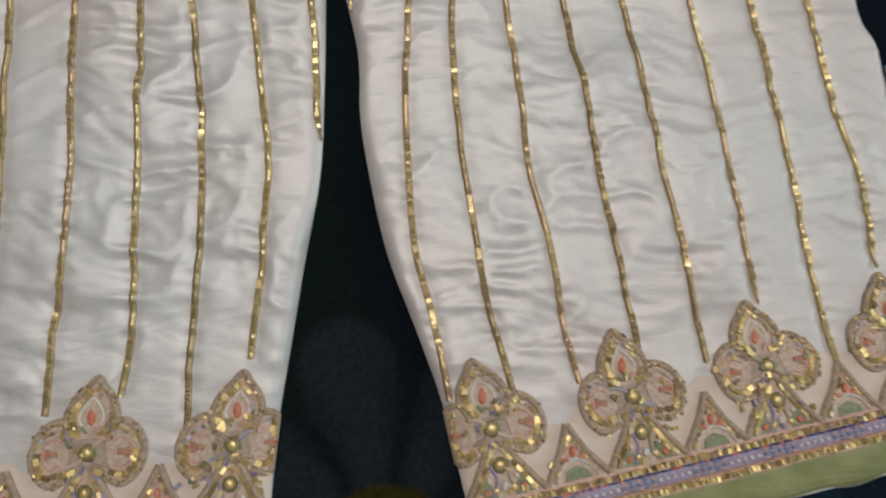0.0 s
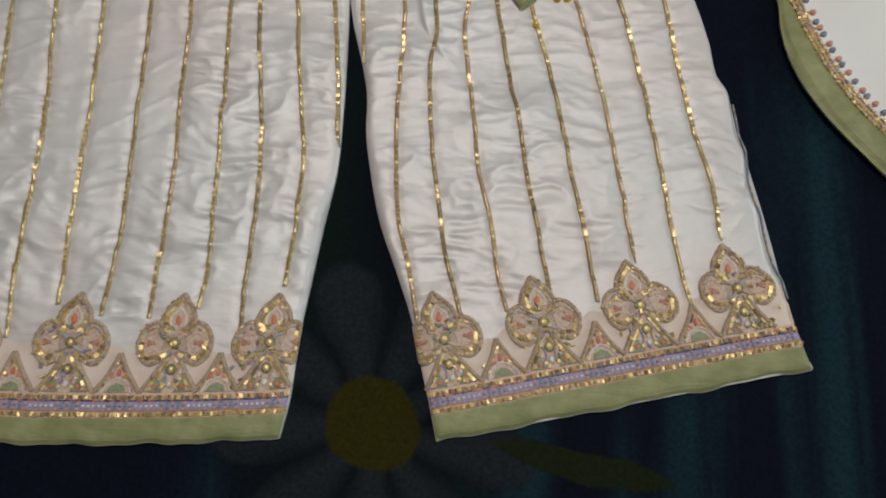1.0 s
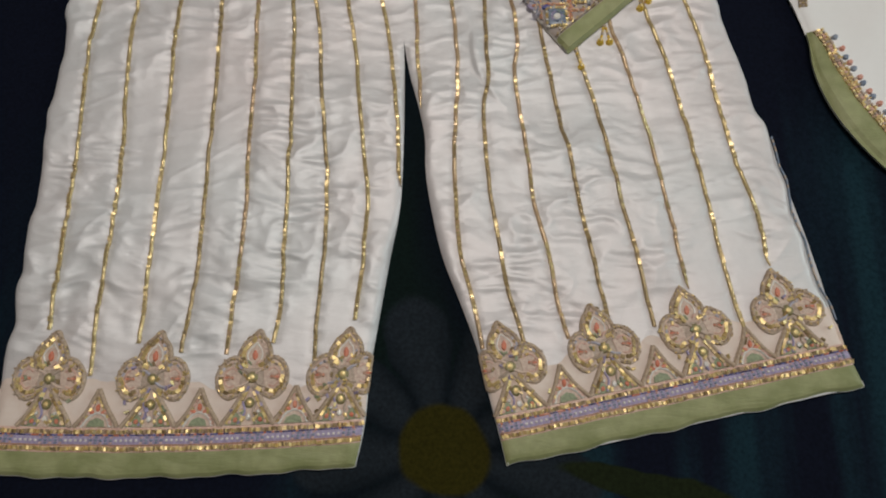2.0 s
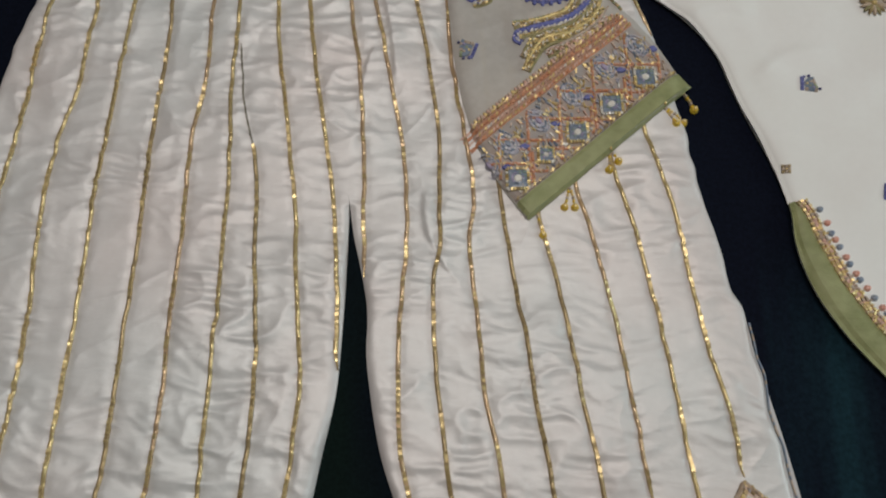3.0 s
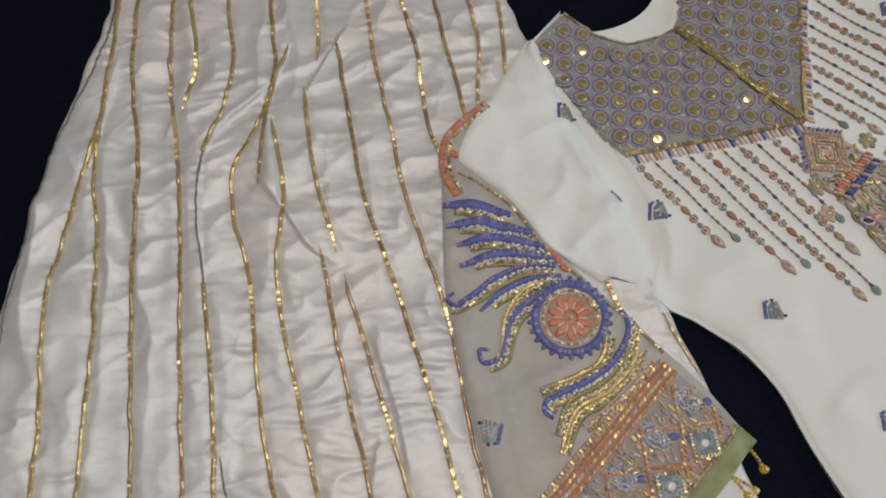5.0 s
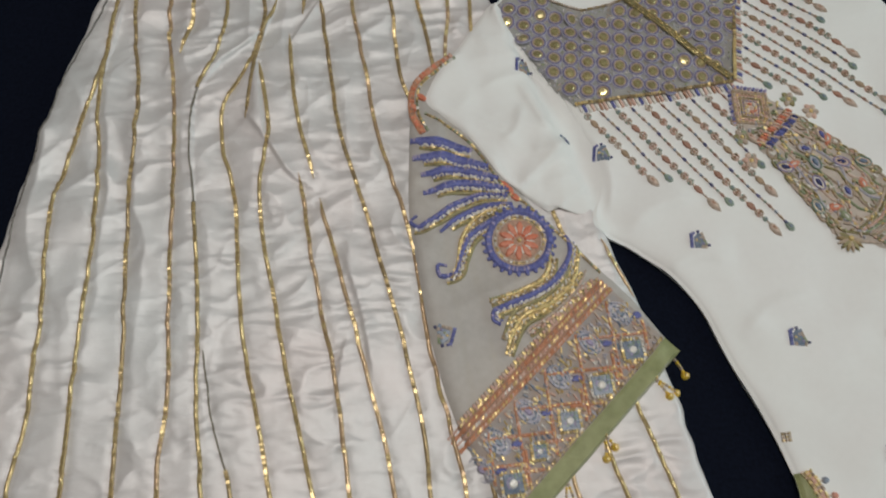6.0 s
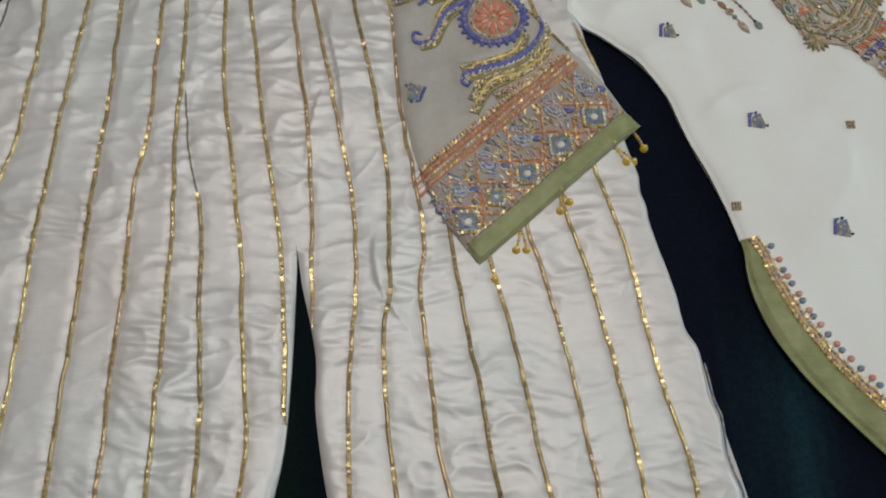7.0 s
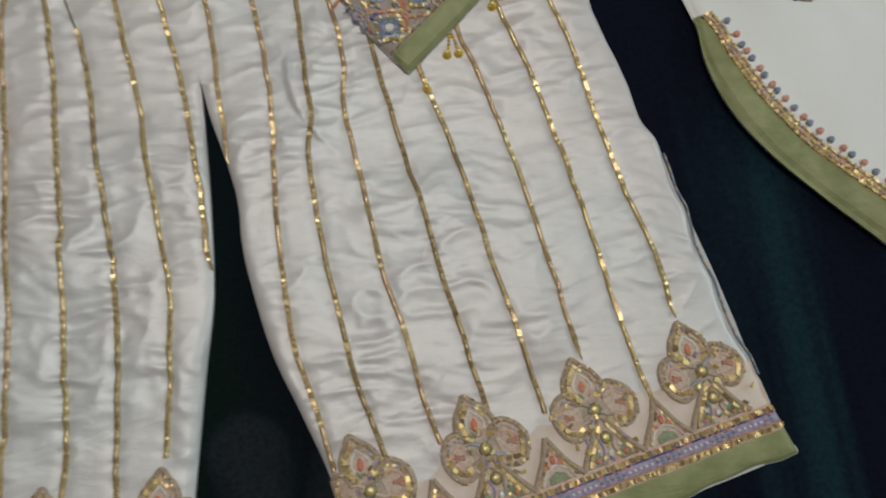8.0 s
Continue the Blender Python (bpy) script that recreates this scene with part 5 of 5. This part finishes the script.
# ---- bead fringes below the yoke ----
def fringe(sign, t, long, seed, rich):
    """One string of beads, from the yoke's edge towards the hem: slim beads, or rich with rings and drops."""
    st = Stitches(FRONT, seed)
    top = on_tunic(-0.72 * t + 0.004, sign * t)
    way = DOWN * 0.995 + SIDE * (0.10 * sign)
    turn = math.atan2(way[1], way[0])

    def bead(pos, rx, ry, mat, back=False, lift=0.0007, point=0.0):
        p = top + way * pos
        st.dome(p[0], p[1], rx / 1000, ry / 1000, turn + (math.pi if back else 0), 0.0015, mat, lift, 9, point)

    def ring(pos, r, mats, heart):
        p = top + way * pos
        st.chain(closed(circle(p[0], p[1], r / 1000, n=12)), 0.0019, 0.0013, mats, 0.0008, 0.0011, 8, 1.15)
        bead(pos, r * 0.5, r * 0.5, heart, False, 0.0010)

    st.chain(np.array([top + way * 0.008, top + way * long]), 0.004, 0.0013, [TAUPE, BLUSH], 0.0004, 0.0007, 3, 1.05)
    pos, k = 0.013, seed % 4
    if rich:
        order = ("round", "ring", "flower", "drop", "ring")
        while pos < long - 0.008:
            kind = order[k % 5]
            if kind == "round":
                bead(pos, 2.9, 2.6, TEAL)
                bead(pos, 1.1, 1.1, SLATE, False, 0.0016)
                pos += 0.0062
            elif kind == "drop":
                bead(pos + 0.0035, 6.6, 3.5, RUST if seed % 3 else BROWN, False, 0.0008, 0.85)
                pos += 0.0128
            else:
                ring(pos, 3.3 if kind == "ring" else 2.9, [TAUPE, ROSE, BROWN] if kind == "ring" else [TEAL, TAUPE, PEARL], DULL if kind == "ring" else TAUPE)
                pos += 0.0078
            bead(pos - 0.0006, 1.1, 0.9, TAUPE)
            k += 1
        bead(long + 0.005, 9.0, 4.8, TAUPE, False, 0.0006, 0.6)
        bead(long + 0.0045, 6.8, 3.3, BLUSH, False, 0.0013, 0.6)
        bead(long + 0.003, 3.0, 1.5, DULL, False, 0.0020, 0.5)
    else:
        order = [(BROWN, 2.8, 1.2), (NAVY, 3.3, 1.4), (TEAL, 2.2, 1.1), (RUST, 3.0, 1.3), (SLATE, 2.4, 1.1)]
        while pos < long:
            mat, rx, ry = order[k % 5]
            bead(pos, rx, ry, mat)
            bead(pos + (rx + 0.5) / 1000, 0.8, 0.9, TAUPE)
            pos += (2 * rx + 1.6) / 1000
            k += 1
        bead(long + 0.004, 6.4, 4.2, TEAL, True, 0.0007, 0.8)
        bead(long + 0.005, 2.4, 1.8, SLATE, True, 0.0016, 0.5)
    st.finish("bead_fringe", BODY, "string of rust, taupe and grey-green bead drops" if rich else "slim string of navy, rust and grey-green beads")


def fringe_bars(sign):
    """The row of short thread bars from which the strings hang."""
    st = Stitches(FRONT, 560 + sign)
    ts = np.arange(0.006, 0.137, 0.0034)
    for k, t in enumerate(ts):
        p = on_tunic(-0.72 * t + 0.0075, sign * (t - 0.001))
        way = DOWN * 0.93 + SIDE * 0.36 * sign
        st.piece(p[0], p[1], way[0], way[1], 0.0088 if k % 4 else 0.0105, 0.0027, 0.0012, (ROSE, PEARL, BLUE, PEARL, ROSE, DULL, PEARL)[k % 7], 0.0008, 5)
    tagged(st.finish("fringe_heading", BODY, "coral, cream and blue thread bars"), kind="stuff")


for sign in (-1, 1):
    fringe_bars(sign)
    for k in range(10):
        t = 0.134 - k * 0.0128
        long = (0.100 if k % 2 == 0 else 0.080) + (0.134 - t) * 1.5
        if t < 0.062:
            long = min(long, 0.020 + 0.0026 * (t * 1000 - 14))
        fringe(sign, t, max(0.020, long), 570 + 20 * (sign > 0) + k, k % 2 == 0)


# ---- embroidered panel down the middle ----
def build_panel():
    st = Stitches(FRONT, 620)
    ss = np.linspace(0.004, 0.33, 110)
    places = [0.004, 0.018, 0.034, 0.052, 0.058, 0.076, 0.109, 0.140, 0.168, 0.186, 0.200, 0.212, 0.33]
    near = np.interp(ss, places, [0.008, 0.022, 0.036, 0.034, 0.040, 0.044, 0.051, 0.059, 0.064, 0.060, 0.048, 0.042, 0.042])
    beyond = np.interp(ss, places, [-0.004, 0.004, 0.012, 0.010, 0.013, 0.016, 0.021, 0.023, 0.022, 0.024, 0.016, 0.012, 0.012])
    near, beyond = near + 0.0016 * np.sin(ss * 310), beyond + 0.0016 * np.sin(ss * 290)
    st.band(np.array([on_tunic(s, -h) for s, h in zip(ss, near)]), np.array([on_tunic(s, h) for s, h in zip(ss, beyond)]), PANEL, 0.0009, 16)
    panel = st.finish("front_panel", BODY, "dense coral, gold and sage embroidered panel")

    def put(points, step=0.0016):
        line = smooth_line(points, step=step)
        return np.array([on_tunic(a, b) for a, b in line])

    def straight(points):
        return np.array([on_tunic(a / 1000, b / 1000) for a, b in points])

    # nested diamonds below the yoke's point
    st = Stitches(FRONT, 622)
    corners = np.array([(6, -10), (31, -34), (56, -13), (32, 10)], float)
    middle = corners.mean(0)
    st.fill(straight(corners), BLUSH, 0.0012, 0.0005)
    for share, wide, mat in ((1.0, 0.0040, CHENILLE), (0.80, 0.0028, ROSE), (0.62, 0.0026, OLIVE), (0.44, 0.0022, LILAC)):
        loop = middle + (corners - middle) * share
        loop = np.vstack([np.linspace(loop[k], loop[(k + 1) % 4], 12, endpoint=False) for k in range(4)] + [loop[:1]])
        st.cord(straight(loop), wide, 0.0013, mat, 0.0018)
        st.chain(straight(loop), 0.0034, 0.0017, [GOLD, ROSE, ANTIQUE, TAUPE], 0.0028, 0.0007, 14, 0.7)
    for k in range(9):
        for b, side in ((-37, -1), (13, 1)):
            f = (k + 0.5) / 9
            p = straight([(4 + 29 * f - 2.0, -9 + (b + 9) * f + side * 2.0)])[0]
            st.dome(p[0], p[1], 0.0026, 0.0018, 0.8, 0.0012, BLUE if k % 2 else LILAC, 0.0012, 7)
    for k in range(7):
        b = 6.283 * k / 7
        p = straight([middle + (4.5 * math.cos(b), 4.5 * math.sin(b))])[0]
        st.dome(p[0], p[1], 0.0026, 0.0013, b, 0.0013, (CORAL, GOLD, PEARL)[k % 3], 0.0024, 7)
    st.finish("diamond_embroidery", panel, "nested diamond of brown, rose and gold cord")

    # coral and blue bars across
    for s0, a, b, mats in ((0.0600, -0.041, 0.013, [CORAL, ROSE, CORAL]), (0.0685, -0.038, 0.012, [BLUE, NAVY, BLUE]), (0.2160, -0.042, 0.010, [CORAL, ORANGE, CORAL]), (0.2260, -0.042, -0.014, [BLUE, BLUE, LILAC]), (0.2950, -0.040, 0.010, [CORAL, ROSE])):
        st = Stitches(FRONT, int(s0 * 1e4))
        st.cord(np.array([on_tunic(s0, t) for t in np.linspace(a, b, 20)]), 0.0072, 0.0014, mats[0], 0.0018)
        n = int((b - a) / 0.0034)
        for k in range(n):
            p = on_tunic(s0, a + (k + 0.5) * (b - a) / n)
            way = DOWN * 0.9 + SIDE * 0.45
            st.piece(p[0], p[1], way[0], way[1], 0.0068, 0.0019, 0.0010, mats[k % len(mats)] if k % 4 else BLUSH, 0.0030, 8)
        tagged(st.finish("panel_bar", panel, "coral and blue thread bar"), kind="stuff")

    # sage leaves and rose blossoms beside the first bar
    for number, (a, b, mat) in enumerate(((52, 24, MINT), (44, -45, MINT), (76, 30, ROSE), (66, -58, ROSE))):
        st = Stitches(FRONT, 600 + number)
        c = straight([(a, b)])[0]
        for k in range(6):
            turn = 6.283 * k / 6 + number
            st.dome(c[0] + 0.0052 * math.cos(turn), c[1] + 0.0052 * math.sin(turn), 0.0040, 0.0034, turn, 0.0012, (mat, TAUPE, OLIVE if mat is MINT else BLUSH)[k % 3], 0.0008, 8, 0.2)
        st.cord(closed(circle(c[0], c[1], 0.0034, n=14)), 0.0016, 0.0012, TAUPE, 0.0010, None, True)
        st.dome(c[0], c[1], 0.0022, 0.0022, 0, 0.0012, GOLD, 0.0016, 8)
        st.finish("blossom_embroidery", panel, "sage leaf spray" if mat is MINT else "rose bead blossom")

    # the long field: mauve and olive swirls
    st = Stitches(FRONT, 621)
    for k in range(13):
        f = (k + 0.5) / 13
        line = []
        for s0 in np.linspace(0.074, 0.206, 12):
            low, high = -np.interp(s0, ss, near), np.interp(s0, ss, beyond)
            line.append((1000 * s0, 1000 * (low + (high - low) * f) + 3.2 * math.sin(s0 * 95 + k * 1.9)))
        st.cord(put(line), 0.0027, 0.0012, (TAUPE, OLIVE, RINGS, BLUSH, CHENILLE, MINT)[k % 6], 0.0014)
    for _ in range(760):
        s0 = st.rng.uniform(0.040, 0.33)
        low, high = -np.interp(s0, ss, near), np.interp(s0, ss, beyond)
        p = on_tunic(s0, st.rng.uniform(low + 0.001, high - 0.001))
        way = DOWN + SIDE * st.rng.gauss(0, 0.8)
        st.piece(p[0], p[1], way[0], way[1], st.rng.uniform(0.003, 0.0068), st.rng.uniform(0.0014, 0.0024), 0.0010, st.rng.choice([GOLD, GOLD, OLIVE, TAUPE, MINT, ROSE, ANTIQUE, PEARL, RINGS, CHENILLE]), 0.0020, 16)
    for k in range(10):
        # drops along both edges
        s0 = 0.076 + 0.0092 * k
        for side, at in ((-1, -np.interp(s0, ss, near)), (1, np.interp(s0, ss, beyond))):
            p = on_tunic(s0, at - side * 0.003)
            st.cord(closed(circle(p[0], p[1], 0.0058, 0.0034, math.atan2(DOWN[1], DOWN[0]) + 0.4 * side, 16)), 0.0018, 0.0012, OLIVE if k % 2 else CHENILLE, 0.0018, None, True)
            st.dome(p[0], p[1], 0.0034, 0.0018, -0.8, 0.0012, (PEARL, MINT, DULL, GOLD)[k % 4], 0.0020, 7)
    tagged(st.finish("sequin_scatter", panel, "scattered gold, coral and sage pieces"), kind="stuff")

    # almond eyes, orange and sage wedges
    eyes = ((127, -32, 0), (130, 3, 0), (152, -20, 1), (94, -42, 0), (99, 14, 1), (96, -11, 1), (141, -54, 2), (145, 18, 2), (112, -16, 2), (246, -30, 0), (252, 0, 1), (274, -16, 0), (312, -28, 1), (314, 2, 0))
    for number, (a, b, kind) in enumerate(eyes):
        st = Stitches(FRONT, 640 + number)
        c = straight([(a, b)])[0]
        turn = math.atan2(DOWN[1], DOWN[0]) + (0.55 if number % 2 else -0.35)
        st.fill(circle(c[0], c[1], 0.0072, 0.0042, turn, 16), (PEARL, BLUSH, RINGS)[number % 3], 0.0022, 0.0006)
        st.cord(closed(circle(c[0], c[1], 0.0078, 0.0047, turn, 22)), 0.0018, 0.0012, (LILAC, TAUPE, TEAL)[kind], 0.0026, None, True)
        st.dome(c[0], c[1], 0.0050, 0.0026, turn, 0.0013, (NAVY, BLUE, SLATE)[kind], 0.0032, 9, 0.5)
        st.finish("leaf_embroidery", panel, "outlined bead leaf")
    for number, (a, b, mat, turn) in enumerate(((153, -42, CORAL, 0.9), (159, -2, CORAL, -0.5), (167, -4, MINT, 0.4), (166, -43, MINT, -0.2), (98, -33, CORAL, 1.2), (106, 15, CORAL, -1.0), (282, 2, CORAL, 0.3), (286, -34, MINT, 0.7))):
        st = Stitches(FRONT, 660 + number)
        c = straight([(a, b)])[0]
        lie = math.atan2(DOWN[1], DOWN[0]) + turn
        st.dome(c[0], c[1], 0.0082, 0.0046, lie, 0.0014, mat, 0.0024, 10, 0.8)
        st.dome(c[0], c[1], 0.0036, 0.0014, lie, 0.0008, PEARL, 0.0036, 7)
        st.finish("wedge_embroidery", panel, "pointed thread wedge")
    # olive fans at the corners of the field, then the narrower block with slanting cords
    for number, (a, b, lie) in enumerate(((182, -58, -2.0), (186, 22, 0.5))):
        st = Stitches(FRONT, 680 + number)
        c = straight([(a, b)])[0]
        for k in range(9):
            turn = lie + (k - 4) * 0.42
            st.dome(c[0] + 0.0058 * math.cos(turn), c[1] + 0.0058 * math.sin(turn), 0.0086, 0.0026, turn, 0.0014, (OLIVE, ANTIQUE, CHENILLE)[k % 3], 0.0016, 8, 0.3)
        st.dome(c[0], c[1], 0.0030, 0.0030, 0, 0.0016, GOLD, 0.0028, 9)
        st.finish("fan_embroidery", panel, "olive and bronze thread fan")
    st = Stitches(FRONT, 690)
    for k in range(10):
        a = 178 + 3.6 * k
        st.cord(put([(a, -46 + 0.6 * k), (a + 5, -20), (a - 2, 12 - 0.4 * k)]), 0.0026, 0.0013, (CHENILLE, OLIVE, ROSE, MINT, TAUPE)[k % 5], 0.0022)
        p = straight([(a + 2, -34 + 7 * (k % 6))])[0]
        st.dome(p[0], p[1], 0.0022, 0.0018, 0, 0.0014, GOLD if k % 2 else PEARL, 0.0030, 7)
    st.finish("cord_embroidery", panel, "slanting brown and sage cords")


build_panel()


# ---- green slit border with gold and coloured beads ----
def build_slit(sign):
    rows = np.linspace(0.268, 0.69, 112)
    edge = np.array([on_tunic(s, sign * (np.interp(s, HALF[:, 0], HALF[:, 1]) + 0.0014)) for s in rows])
    d = np.gradient(edge, axis=0)
    d /= np.linalg.norm(d, axis=1)[:, None]
    inward = np.stack([-d[:, 1], d[:, 0]], 1)
    if (inward[50] @ SIDE) * sign > 0:
        inward = -inward
    wide = np.interp(rows, [0.268, 0.285, 0.31, 0.36, 0.7], [0.006, 0.014, 0.0205, 0.0250, 0.026])[:, None]
    st = Stitches(FRONT, 700)
    st.band(edge, edge + inward * wide, GREEN, 0.0016, 7)
    st.finish("green_border", BODY, "sage green silk slit border")
    st = Stitches(FRONT, 701)
    st.band(edge + inward * wide, edge + inward * (wide + 0.0090), ROSE, 0.0012, 3)
    for off, w, mats in ((0.0012, 0.0030, [GOLD, GOLD, ANTIQUE]), (0.0046, 0.0034, [GOLD, ROSE, GOLD, TAUPE]), (0.0080, 0.0024, [GOLD, TAUPE, GOLD])):
        st.chain(edge + inward * (wide + off), 0.0028, w, mats, 0.0018, 0.0010, 13, 0.85, 0.0006)
    st.finish("gold_edging", BODY, "gold sequin edging")
    far = np.r_[0, np.cumsum(np.linalg.norm(np.diff(edge, axis=0), axis=1))]
    n = int(far[-1] / 0.0105)
    st = Stitches(FRONT, 702)
    for k in range(n):
        i = int(np.searchsorted(far, (k + 0.5) * 0.0105))
        p = edge[i] + inward[i] * (wide[i] + (0.0155 if k % 2 else 0.0150))
        q = edge[i] + inward[i] * (wide[i] + 0.009)
        st.chain(np.array([q, p]), 0.002, 0.0014, [TAUPE, GOLD], 0.0008, 0.0008, 6)
        st.dome(p[0], p[1], 0.0033, 0.0030, 0.5, 0.0026, PINK if k % 2 else SLATE, 0.0006, 10)
    st.finish("bead_edging", BODY, "alternating coral and blue beads")


for sign in (-1, 1):
    build_slit(sign)
